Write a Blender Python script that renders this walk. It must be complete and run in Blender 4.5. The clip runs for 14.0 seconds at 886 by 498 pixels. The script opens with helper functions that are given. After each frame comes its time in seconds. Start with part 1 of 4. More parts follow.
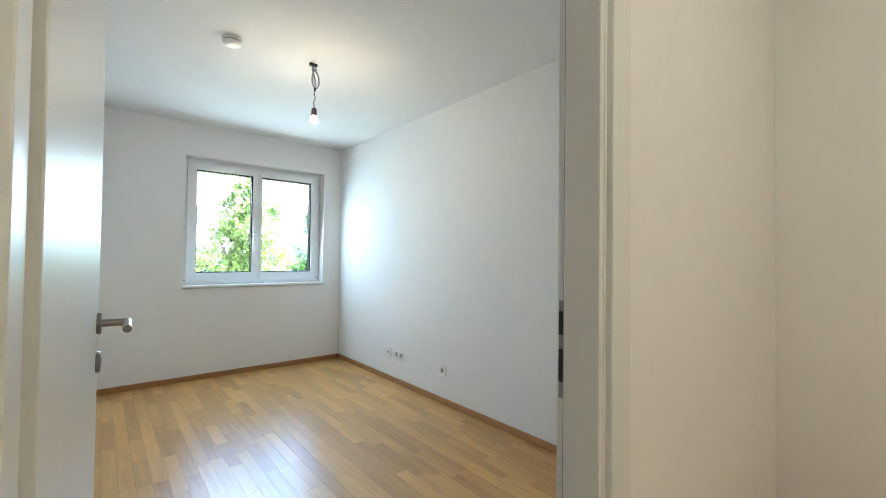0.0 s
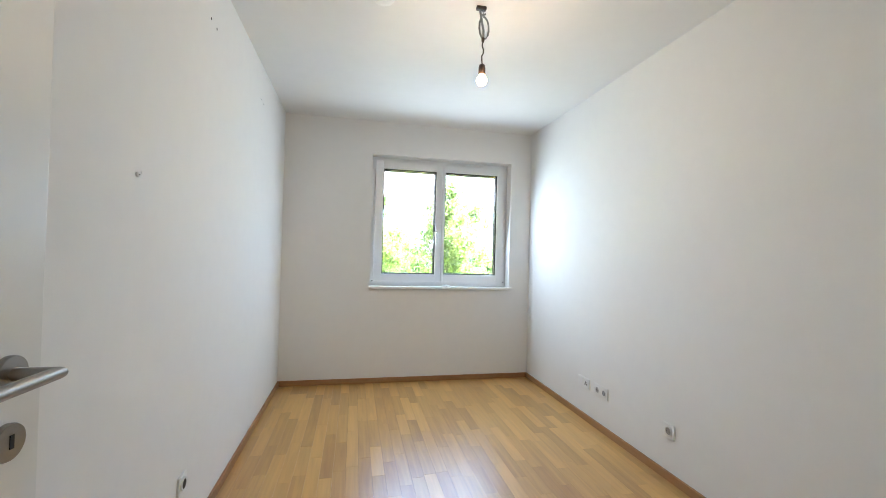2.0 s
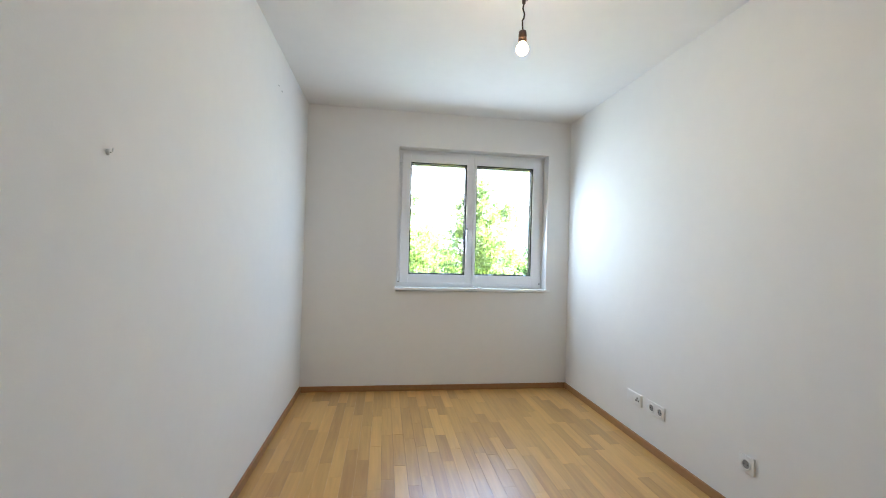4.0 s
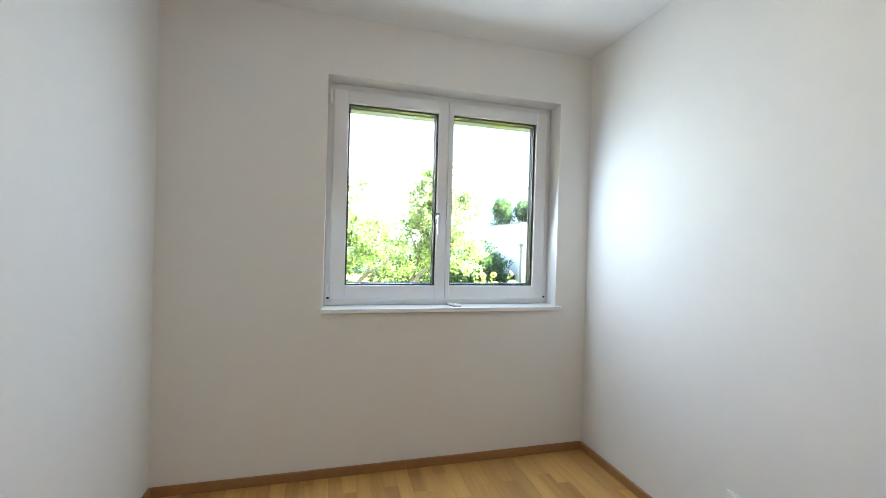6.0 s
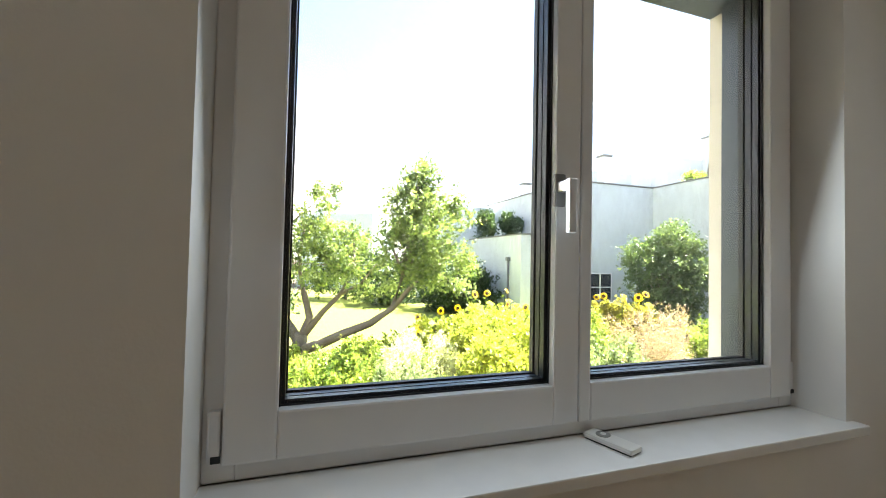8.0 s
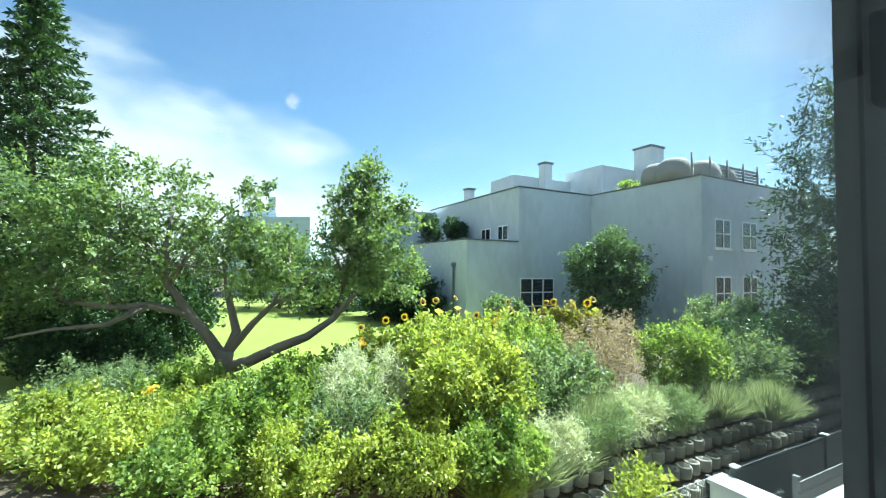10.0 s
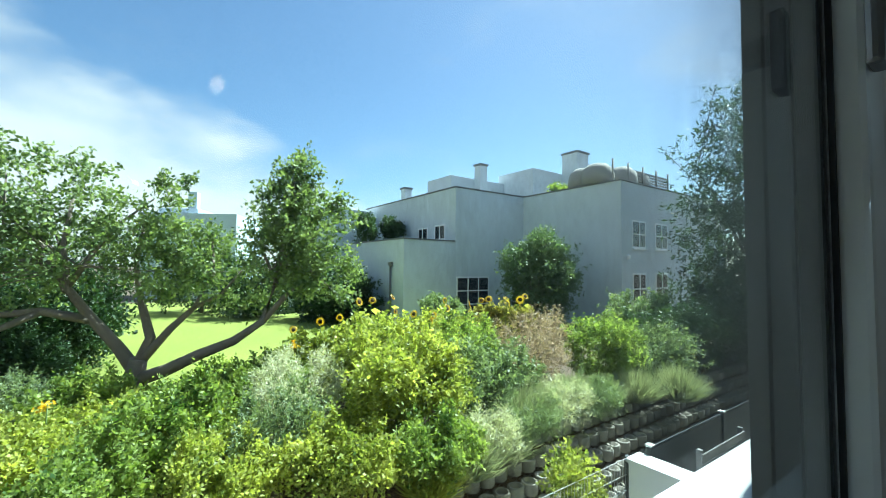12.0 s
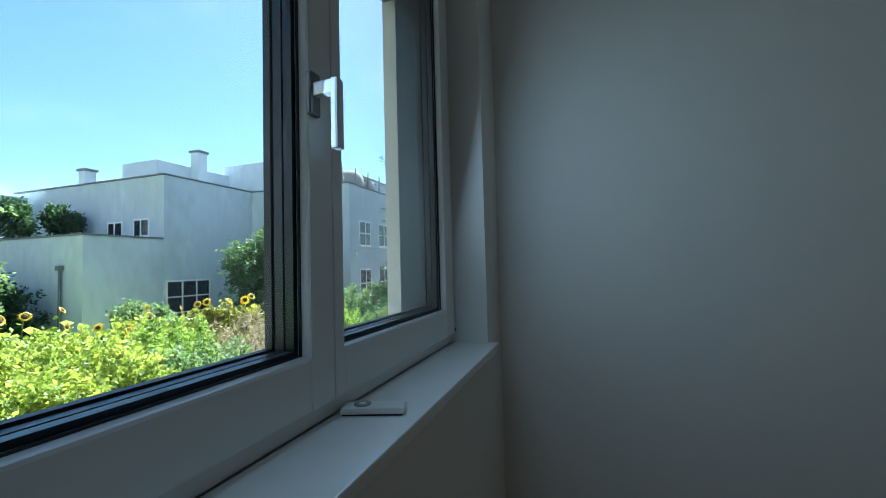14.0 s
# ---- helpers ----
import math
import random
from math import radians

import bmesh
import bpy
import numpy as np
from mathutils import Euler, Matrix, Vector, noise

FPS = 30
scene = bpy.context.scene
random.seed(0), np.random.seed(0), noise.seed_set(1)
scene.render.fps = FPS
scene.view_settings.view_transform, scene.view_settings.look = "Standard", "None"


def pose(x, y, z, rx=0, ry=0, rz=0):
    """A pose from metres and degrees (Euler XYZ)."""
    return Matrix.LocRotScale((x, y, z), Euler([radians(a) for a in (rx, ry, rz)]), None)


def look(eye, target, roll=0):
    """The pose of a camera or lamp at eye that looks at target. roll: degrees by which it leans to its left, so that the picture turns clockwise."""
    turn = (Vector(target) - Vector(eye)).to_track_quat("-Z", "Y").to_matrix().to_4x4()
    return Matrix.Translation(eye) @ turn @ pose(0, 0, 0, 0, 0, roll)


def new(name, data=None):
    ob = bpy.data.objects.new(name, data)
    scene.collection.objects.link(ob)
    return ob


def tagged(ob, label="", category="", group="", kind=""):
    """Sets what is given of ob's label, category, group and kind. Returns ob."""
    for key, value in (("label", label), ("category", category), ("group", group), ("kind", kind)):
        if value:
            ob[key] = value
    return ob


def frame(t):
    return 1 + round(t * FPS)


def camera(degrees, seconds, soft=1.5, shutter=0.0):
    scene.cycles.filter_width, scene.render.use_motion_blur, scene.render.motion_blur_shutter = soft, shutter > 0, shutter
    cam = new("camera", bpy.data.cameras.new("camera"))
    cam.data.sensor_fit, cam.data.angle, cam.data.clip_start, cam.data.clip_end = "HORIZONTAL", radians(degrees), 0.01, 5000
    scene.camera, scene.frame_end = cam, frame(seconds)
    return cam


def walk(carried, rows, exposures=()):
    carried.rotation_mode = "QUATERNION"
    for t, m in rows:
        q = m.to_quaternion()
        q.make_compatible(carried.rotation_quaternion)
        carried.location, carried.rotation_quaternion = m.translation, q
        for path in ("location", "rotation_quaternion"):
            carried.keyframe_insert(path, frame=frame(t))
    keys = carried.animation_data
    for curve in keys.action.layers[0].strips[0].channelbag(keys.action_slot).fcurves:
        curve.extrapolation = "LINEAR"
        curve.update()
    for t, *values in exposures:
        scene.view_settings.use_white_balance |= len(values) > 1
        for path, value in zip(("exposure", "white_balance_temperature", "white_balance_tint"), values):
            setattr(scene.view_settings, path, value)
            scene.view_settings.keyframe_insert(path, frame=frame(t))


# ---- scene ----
cam = camera(94.3, 14.0, 0.9)
PATH = [
    (0, look((0.191, 0.286, 1.252), (1.471, 1.822, 1.289), 0.7)),
    (0.5, look((0.403, 0.436, 1.245), (1.448, 2.141, 1.28), 1.3)),
    (1, look((0.559, 0.607, 1.24), (1.368, 2.436, 1.273), 1.3)),
    (1.5, look((0.63, 0.791, 1.243), (1.243, 2.695, 1.279), 1.5)),
    (2, look((0.667, 0.949, 1.257), (1.086, 2.904, 1.286), 1.5)),
    (2.5, look((0.662, 1.015, 1.258), (0.934, 2.997, 1.289), 1.6)),
    (5, look((0.792, 1.752, 1.238), (1.107, 3.727, 1.254), 1.7)),
    (5.5, look((0.838, 2.188, 1.285), (1.256, 4.144, 1.274), 1.8)),
    (6, look((0.86, 2.649, 1.3), (1.378, 4.577, 1.285), 1.6)),
    (6.5, look((0.965, 3.095, 1.296), (1.489, 5.029, 1.303), 1.6)),
    (7, look((0.976, 3.561, 1.305), (1.523, 5.484, 1.325), 1.5)),
    (7.5, look((0.964, 3.943, 1.306), (1.523, 5.863, 1.343), 1.3)),
    (8, look((0.967, 4.348, 1.313), (1.604, 6.243, 1.369), 1.2)),
    (10.5, look((1.053, 5.062, 1.302), (2.004, 6.82, 1.393), 0.9)),
    (11, look((1.046, 5.08, 1.299), (2.047, 6.809, 1.391), 0.8)),
    (11.5, look((1.038, 5.073, 1.296), (2.103, 6.763, 1.389), 0.7)),
    (12, look((1.041, 5.04, 1.28), (2.205, 6.664, 1.373), 0.6)),
    (12.5, look((1.017, 4.973, 1.233), (2.333, 6.475, 1.333), 0.9)),
    (13, look((1.024, 4.889, 1.219), (2.521, 6.211, 1.317), -0.4)),
    (13.5, look((0.969, 4.778, 1.206), (2.677, 5.815, 1.300), -0.9)),
    (14, look((0.932, 4.698, 1.190), (2.824, 5.342, 1.271), -1.5)),
]
EXPOSURES = [
    (0.0, 5.4, 5350, 2), (0.5, 5.3, 5600, 6), (1.5, 5.4, 5700, 9), (2.5, 5.35, 5700, 9), (5.0, 5.2, 5650, 9),
    (6.5, 4.85, 6300, 10), (7.5, 4.05, 7300, 14), (8.0, 3.6, 6900, 11),
    (10.5, 1.85, 5350, -9), (12.0, 1.8, 5400, -9), (13.0, 1.75, 5400, -8), (13.5, 1.95, 5250, -6), (14.0, 2.2, 5000, -4),
]
walk(cam, PATH, EXPOSURES)

# ---- sky and sun ----
SUN_AZ, SUN_EL = 7.0, 56.0            # degrees from +x towards +y, and above the horizon
world = bpy.data.worlds.new("sky")
scene.world = world
world.use_nodes = True
wn, wl = world.node_tree.nodes, world.node_tree.links
wn.clear()
w_out = wn.new("ShaderNodeOutputWorld")
w_bg = wn.new("ShaderNodeBackground")
w_sky = wn.new("ShaderNodeTexSky")
w_sky.sky_type = "NISHITA"
w_sky.sun_disc = False
w_sky.sun_elevation = radians(SUN_EL)
w_sky.sun_rotation = radians(90.0 - SUN_AZ)
w_sky.air_density, w_sky.dust_density, w_sky.ozone_density = 1.0, 1.0, 1.5
w_bg.inputs["Strength"].default_value = 0.053
# a soft white cloud bank low over the garden, falling away towards +x, and thin veils above it
def w_node(kind, a, b, c=None):
    n = wn.new("ShaderNodeMath")
    n.operation = kind
    for k, v in enumerate((a, b, c)):
        if v is None:
            continue
        if isinstance(v, (int, float)):
            n.inputs[k].default_value = v
        else:
            wl.new(v, n.inputs[k])
    return n.outputs[0]


def w_noise(scale, detail, stretch, turn=(0, 0, 0)):
    m, n = wn.new("ShaderNodeMapping"), wn.new("ShaderNodeTexNoise")
    m.inputs["Scale"].default_value, m.inputs["Rotation"].default_value = stretch, turn
    n.inputs["Scale"].default_value, n.inputs["Detail"].default_value, n.inputs["Roughness"].default_value = scale, detail, 0.58
    wl.new(w_tc.outputs["Generated"], m.inputs["Vector"])
    wl.new(m.outputs["Vector"], n.inputs["Vector"])
    return n.outputs["Fac"]


def w_range(v, a, b):
    n = wn.new("ShaderNodeMapRange")
    n.interpolation_type = "SMOOTHSTEP"
    n.inputs["From Min"].default_value, n.inputs["From Max"].default_value = a, b
    wl.new(v, n.inputs["Value"])
    return n.outputs[0]


w_tc = wn.new("ShaderNodeTexCoord")
w_sep = wn.new("ShaderNodeSeparateXYZ")
wl.new(w_tc.outputs["Generated"], w_sep.inputs["Vector"])
w_x, w_z = w_sep.outputs["X"], w_sep.outputs["Z"]
w_rag = w_node("MULTIPLY_ADD", w_noise(3.2, 8.0, (1, 1, 2.2), (0.0, 0.5, 0.4)), 0.36, -0.18)
w_top = w_node("MULTIPLY_ADD", w_x, -0.27, 0.305)             # the bank's upper edge as a height
w_bank = w_range(w_node("ADD", w_node("SUBTRACT", w_top, w_z), w_rag), -0.03, 0.13)
w_body = w_range(w_noise(2.1, 6.0, (1, 1, 4.0), (0.0, 0.45, 0.3)), 0.15, 0.52)
w_veil = w_node("MULTIPLY", w_range(w_noise(2.6, 8.0, (1, 1, 2.6), (0.3, 0.6, 0.2)), 0.5, 0.8), 0.28)
w_fac = w_node("MAXIMUM", w_node("MULTIPLY", w_node("MULTIPLY", w_bank, w_body), 0.88), w_veil)
w_mix = wn.new("ShaderNodeMixRGB")
w_mix.inputs["Color2"].default_value = (7.0, 6.5, 6.2, 1)
wl.new(w_fac, w_mix.inputs["Fac"])
wl.new(w_sky.outputs["Color"], w_mix.inputs["Color1"])
wl.new(w_mix.outputs["Color"], w_bg.inputs["Color"])
wl.new(w_bg.outputs["Background"], w_out.inputs["Surface"])

sun = new("sun", bpy.data.lights.new("sun", "SUN"))
sun.data.energy, sun.data.angle, sun.data.color = 5.0, radians(0.6), (1.0, 0.95, 0.86)
sun_from = Vector((math.cos(radians(SUN_AZ)) * math.cos(radians(SUN_EL)), math.sin(radians(SUN_AZ)) * math.cos(radians(SUN_EL)), math.sin(radians(SUN_EL))))
sun.matrix_world = look(sun_from * 40, (0, 0, 0))

# the bare bulb in the room and the hall's ceiling lamp behind the camera
bulb_light = new("bulb_light", bpy.data.lights.new("bulb_light", "POINT"))
bulb_light.data.energy, bulb_light.data.color, bulb_light.data.shadow_soft_size = 0.14, (1.0, 0.84, 0.62), 0.03
bulb_light.location = (1.285, 2.985, 2.167)
hall_light = new("hall_light", bpy.data.lights.new("hall_light", "POINT"))
hall_light.data.energy, hall_light.data.color, hall_light.data.shadow_soft_size = 0.62, (1.0, 0.80, 0.56), 0.08
hall_light.location = (0.9, -0.75, 2.3)

# added area lamp in the window opening, standing in for the sky's light
sky_light = new("window_daylight", bpy.data.lights.new("window_daylight", "AREA"))
sky_light.data.shape, sky_light.data.size, sky_light.data.size_y = "RECTANGLE", 1.22, 0.6
sky_light.data.energy, sky_light.data.color = 0.60, (0.74, 0.88, 1.0)
sky_light.matrix_world = look((1.53, 5.035, 1.62), (1.53, 3.0, 1.15))


# ---- materials ----
def mat(name, base, rough=0.6, metal=0.0, vary=0.06, scale=6.0, bump=0.0, bump_scale=80.0, coat=0.0, per_object=0.0, per_island=0.0, spec=0.5, stretch=(1, 1, 1)):
    """A procedural surface: base colour with broad and fine variation, and fine relief."""
    m = bpy.data.materials.new(name)
    m.use_nodes = True
    n, l = m.node_tree.nodes, m.node_tree.links
    b = n["Principled BSDF"]
    b.inputs["Roughness"].default_value, b.inputs["Metallic"].default_value = rough, metal
    b.inputs["Coat Weight"].default_value = coat
    b.inputs["Specular IOR Level"].default_value = spec
    tc = n.new("ShaderNodeTexCoord")
    mp = n.new("ShaderNodeMapping")
    mp.inputs["Scale"].default_value = stretch
    l.new(tc.outputs["Object"], mp.inputs["Vector"])
    big, fine = n.new("ShaderNodeTexNoise"), n.new("ShaderNodeTexNoise")
    big.inputs["Scale"].default_value, big.inputs["Detail"].default_value = scale * 0.25, 4.0
    fine.inputs["Scale"].default_value, fine.inputs["Detail"].default_value = scale * 4, 5.0
    add = n.new("ShaderNodeMath"); add.operation = "ADD"
    l.new(mp.outputs["Vector"], big.inputs["Vector"]); l.new(mp.outputs["Vector"], fine.inputs["Vector"])
    l.new(big.outputs["Fac"], add.inputs[0]); l.new(fine.outputs["Fac"], add.inputs[1])
    value = add.outputs[0]
    spread = vary
    if per_object or per_island:
        src = n.new("ShaderNodeObjectInfo").outputs["Random"] if per_object else n.new("ShaderNodeNewGeometry").outputs["Random Per Island"]
        k = n.new("ShaderNodeMath"); k.operation = "MULTIPLY_ADD"
        k.inputs[1].default_value = 2.0 * (per_object or per_island)
        k.inputs[2].default_value = -(per_object or per_island)
        l.new(src, k.inputs[0])
        s = n.new("ShaderNodeMath"); s.operation = "ADD"
        l.new(value, s.inputs[0]); l.new(k.outputs[0], s.inputs[1])
        value = s.outputs[0]
    ramp = n.new("ShaderNodeMapRange")
    ramp.inputs["From Min"].default_value, ramp.inputs["From Max"].default_value = 0.4, 1.6
    ramp.inputs["To Min"].default_value, ramp.inputs["To Max"].default_value = 1 - spread * 2, 1 + spread * 2
    l.new(value, ramp.inputs["Value"])
    mul = n.new("ShaderNodeVectorMath"); mul.operation = "SCALE"
    mul.inputs[0].default_value = base[:3]
    l.new(ramp.outputs[0], mul.inputs["Scale"])
    l.new(mul.outputs[0], b.inputs["Base Color"])
    if bump:
        t = n.new("ShaderNodeTexNoise")
        t.inputs["Scale"].default_value, t.inputs["Detail"].default_value = bump_scale, 3.0
        bp = n.new("ShaderNodeBump")
        bp.inputs["Strength"].default_value, bp.inputs["Distance"].default_value = bump, 0.003
        l.new(mp.outputs["Vector"], t.inputs["Vector"])
        l.new(t.outputs["Fac"], bp.inputs["Height"])
        l.new(bp.outputs["Normal"], b.inputs["Normal"])
    return m


def leafy(name, dark, light, through_amount=0.45, rough=0.5):
    """Leaves: colour differs from leaf to leaf, and light comes through them."""
    m = bpy.data.materials.new(name)
    m.use_nodes = True
    n, l = m.node_tree.nodes, m.node_tree.links
    b, out = n["Principled BSDF"], n["Material Output"]
    b.inputs["Roughness"].default_value = rough
    b.inputs["Specular IOR Level"].default_value = 0.4
    g = n.new("ShaderNodeNewGeometry")
    r = n.new("ShaderNodeValToRGB")
    r.color_ramp.elements[0].color, r.color_ramp.elements[1].color = (*dark, 1), (*light, 1)
    tc, big = n.new("ShaderNodeTexCoord"), n.new("ShaderNodeTexNoise")
    big.inputs["Scale"].default_value = 1.6
    mix = n.new("ShaderNodeMath"); mix.operation = "MULTIPLY_ADD"
    mix.inputs[1].default_value = 0.6
    sub = n.new("ShaderNodeMath"); sub.operation = "MULTIPLY_ADD"
    sub.inputs[1].default_value, sub.inputs[2].default_value = 1.4, -0.5
    l.new(tc.outputs["Object"], big.inputs["Vector"])
    l.new(big.outputs["Fac"], sub.inputs[0])
    l.new(g.outputs["Random Per Island"], mix.inputs[0]); l.new(sub.outputs[0], mix.inputs[2])
    l.new(mix.outputs[0], r.inputs["Fac"])
    l.new(r.outputs["Color"], b.inputs["Base Color"])
    tr = n.new("ShaderNodeBsdfTranslucent")
    bright = n.new("ShaderNodeVectorMath"); bright.operation = "MULTIPLY"
    bright.inputs[1].default_value = (1.5, 1.5, 0.75)
    l.new(r.outputs["Color"], bright.inputs[0])
    l.new(bright.outputs[0], tr.inputs["Color"])
    mx = n.new("ShaderNodeMixShader")
    mx.inputs["Fac"].default_value = through_amount
    l.new(b.outputs[0], mx.inputs[1]); l.new(tr.outputs[0], mx.inputs[2])
    l.new(mx.outputs[0], out.inputs["Surface"])
    return m


def wood(name, a, c, rough=0.35, grain=(40, 3, 40), bands=0.25):
    """Lacquered wood: fine grain along y, tone differing from piece to piece."""
    m = bpy.data.materials.new(name)
    m.use_nodes = True
    n, l = m.node_tree.nodes, m.node_tree.links
    b = n["Principled BSDF"]
    tc, mp = n.new("ShaderNodeTexCoord"), n.new("ShaderNodeMapping")
    mp.inputs["Scale"].default_value = grain
    info = n.new("ShaderNodeObjectInfo")
    off = n.new("ShaderNodeMath"); off.operation = "MULTIPLY"; off.inputs[1].default_value = 37.0
    l.new(info.outputs["Random"], off.inputs[0])
    l.new(off.outputs[0], mp.inputs["Location"])
    l.new(tc.outputs["Object"], mp.inputs["Vector"])
    t = n.new("ShaderNodeTexNoise")
    t.inputs["Scale"].default_value, t.inputs["Detail"].default_value, t.inputs["Distortion"].default_value = 1.0, 6.0, 0.6
    l.new(mp.outputs["Vector"], t.inputs["Vector"])
    s = n.new("ShaderNodeMath"); s.operation = "MULTIPLY_ADD"; s.inputs[1].default_value = 0.5
    l.new(info.outputs["Random"], s.inputs[0]); 
    k = n.new("ShaderNodeMath"); k.operation = "MULTIPLY_ADD"; k.inputs[1].default_value, k.inputs[2].default_value = 0.72, -0.10
    l.new(t.outputs["Fac"], k.inputs[0]); l.new(k.outputs[0], s.inputs[2])
    r = n.new("ShaderNodeValToRGB")
    r.color_ramp.elements[0].color, r.color_ramp.elements[1].color = (*a, 1), (*c, 1)
    l.new(s.outputs[0], r.inputs["Fac"]); l.new(r.outputs["Color"], b.inputs["Base Color"])
    rr = n.new("ShaderNodeMapRange")
    rr.inputs["To Min"].default_value, rr.inputs["To Max"].default_value = rough - 0.06, rough + 0.1
    l.new(t.outputs["Fac"], rr.inputs["Value"]); l.new(rr.outputs[0], b.inputs["Roughness"])
    bp = n.new("ShaderNodeBump"); bp.inputs["Strength"].default_value, bp.inputs["Distance"].default_value = 0.12, 0.001
    l.new(t.outputs["Fac"], bp.inputs["Height"]); l.new(bp.outputs["Normal"], b.inputs["Normal"])
    return m


PLASTER = mat("wall_paint", (0.80, 0.79, 0.765), 0.75, vary=0.012, scale=3, bump=0.10, bump_scale=160, spec=0.25)
CEILING = mat("ceiling_paint", (0.81, 0.805, 0.785), 0.85, vary=0.012, scale=3, bump=0.10, bump_scale=140, spec=0.2)
LACQUER = mat("door_lacquer", (0.72, 0.72, 0.69), 0.38, vary=0.012, scale=4, bump=0.02, bump_scale=60)
JOINT = mat("floor_underlay", (0.09, 0.055, 0.028), 0.7)
OAK = wood("oak_parquet", (0.31, 0.150, 0.036), (0.74, 0.445, 0.128), 0.30, (38, 2.2, 38))
OAK.node_tree.nodes["Principled BSDF"].inputs["Coat Weight"].default_value = 0.55
OAK.node_tree.nodes["Principled BSDF"].inputs["Coat Roughness"].default_value = 0.36
SKIRT = wood("oak_skirting", (0.27, 0.13, 0.045), (0.40, 0.21, 0.085), 0.40, (30, 3, 30))
VINYL = mat("window_plastic", (0.78, 0.785, 0.79), 0.32, vary=0.012, scale=5)
SILLW = mat("sill_board", (0.86, 0.86, 0.85), 0.25, vary=0.03, scale=5, bump=0.02)
RUBBER = mat("black_gasket", (0.012, 0.014, 0.017), 0.5)
SPACER = mat("glazing_spacer", (0.03, 0.036, 0.045), 0.35, metal=0.4)
STEEL = mat("brushed_steel", (0.31, 0.295, 0.27), 0.32, metal=1.0, vary=0.05, scale=30, stretch=(1, 12, 12))
DARK = mat("dark_slot", (0.012, 0.012, 0.012), 0.6)
ALU = mat("light_metal", (0.62, 0.63, 0.64), 0.35, metal=0.75, vary=0.02)
SWITCH = mat("socket_plastic", (0.80, 0.80, 0.78), 0.35, vary=0.01)
CABLE = mat("grey_cable", (0.32, 0.32, 0.31), 0.5)
BAKELITE = mat("dark_lamp_socket", (0.06, 0.035, 0.022), 0.4)
GREYM = mat("grey_handle_plate", (0.22, 0.22, 0.22), 0.4, metal=0.6, vary=0.02)
RENDERC = mat("outer_render", (0.70, 0.66, 0.55), 0.9, vary=0.03, scale=4, bump=0.3, bump_scale=220)
GUIDE = mat("blind_rail_grey", (0.045, 0.06, 0.075), 0.4, metal=0.2)

GLASS = bpy.data.materials.new("window_glass")
GLASS.use_nodes = True
gb = GLASS.node_tree.nodes["Principled BSDF"]
gb.inputs["Transmission Weight"].default_value, gb.inputs["Roughness"].default_value, gb.inputs["IOR"].default_value = 1.0, 0.0, 1.2
gb.inputs["Base Color"].default_value = (0.97, 0.985, 0.98, 1)

BULB = bpy.data.materials.new("lit_bulb")
BULB.use_nodes = True
bb = BULB.node_tree.nodes["Principled BSDF"]
bb.inputs["Base Color"].default_value = (0.9, 0.85, 0.7, 1)
bb.inputs["Emission Color"].default_value, bb.inputs["Emission Strength"].default_value = (1.0, 0.58, 0.26, 1), 2.0


# ---- building helpers ----
def add_box(bm, x0, x1, y0, y1, z0, z1, bevel=0.0):
    vs = [bm.verts.new((x, y, z)) for x in (x0, x1) for y in (y0, y1) for z in (z0, z1)]
    fs = [bm.faces.new([vs[i] for i in q]) for q in ((0, 1, 3, 2), (4, 6, 7, 5), (0, 4, 5, 1), (2, 3, 7, 6), (0, 2, 6, 4), (1, 5, 7, 3))]
    if bevel:
        es = {e for f in fs for e in f.edges}
        bmesh.ops.bevel(bm, geom=list(es), offset=bevel, segments=2, affect="EDGES", profile=0.6)
    return vs


def box(x0, x1, y0, y1, z0, z1, bevel=0.0):
    bm = bmesh.new()
    add_box(bm, x0, x1, y0, y1, z0, z1, bevel)
    return bm


def tube(points, r, sides=10, r_end=None, cap=True):
    """A round bar through the points, tapering to r_end."""
    bm = bmesh.new()
    add_tube(bm, points, r, sides, r_end, cap)
    return bm


def add_tube(bm, points, r, sides=10, r_end=None, cap=True):
    pts = [Vector(p) for p in points]
    r_end = r if r_end is None else r_end
    rings = []
    for i, p in enumerate(pts):
        d = (pts[min(i + 1, len(pts) - 1)] - pts[max(i - 1, 0)]).normalized()
        a = d.cross(Vector((0, 0, 1)) if abs(d.z) < 0.9 else Vector((1, 0, 0))).normalized()
        c = d.cross(a)
        rad = r + (r_end - r) * i / max(1, len(pts) - 1)
        rings.append([bm.verts.new(p + (a * math.cos(2 * math.pi * k / sides) + c * math.sin(2 * math.pi * k / sides)) * rad) for k in range(sides)])
    for u, v in zip(rings, rings[1:]):
        for k in range(sides):
            bm.faces.new((u[k], u[(k + 1) % sides], v[(k + 1) % sides], v[k])).smooth = True
    if cap:
        bm.faces.new(list(reversed(rings[0])))
        bm.faces.new(rings[-1])


def lathe(profile, sides=24, smooth=True):
    """A turned body about z from (radius, height) pairs."""
    bm = bmesh.new()
    rings = [[bm.verts.new((r * math.cos(2 * math.pi * k / sides), r * math.sin(2 * math.pi * k / sides), z)) for k in range(sides)] for r, z in profile]
    for u, v in zip(rings, rings[1:]):
        for k in range(sides):
            bm.faces.new((u[k], u[(k + 1) % sides], v[(k + 1) % sides], v[k])).smooth = smooth
    bm.faces.new(list(reversed(rings[0]))); bm.faces.new(rings[-1])
    return bm


def moved(bm, m):
    bmesh.ops.transform(bm, matrix=m, verts=bm.verts)
    return bm


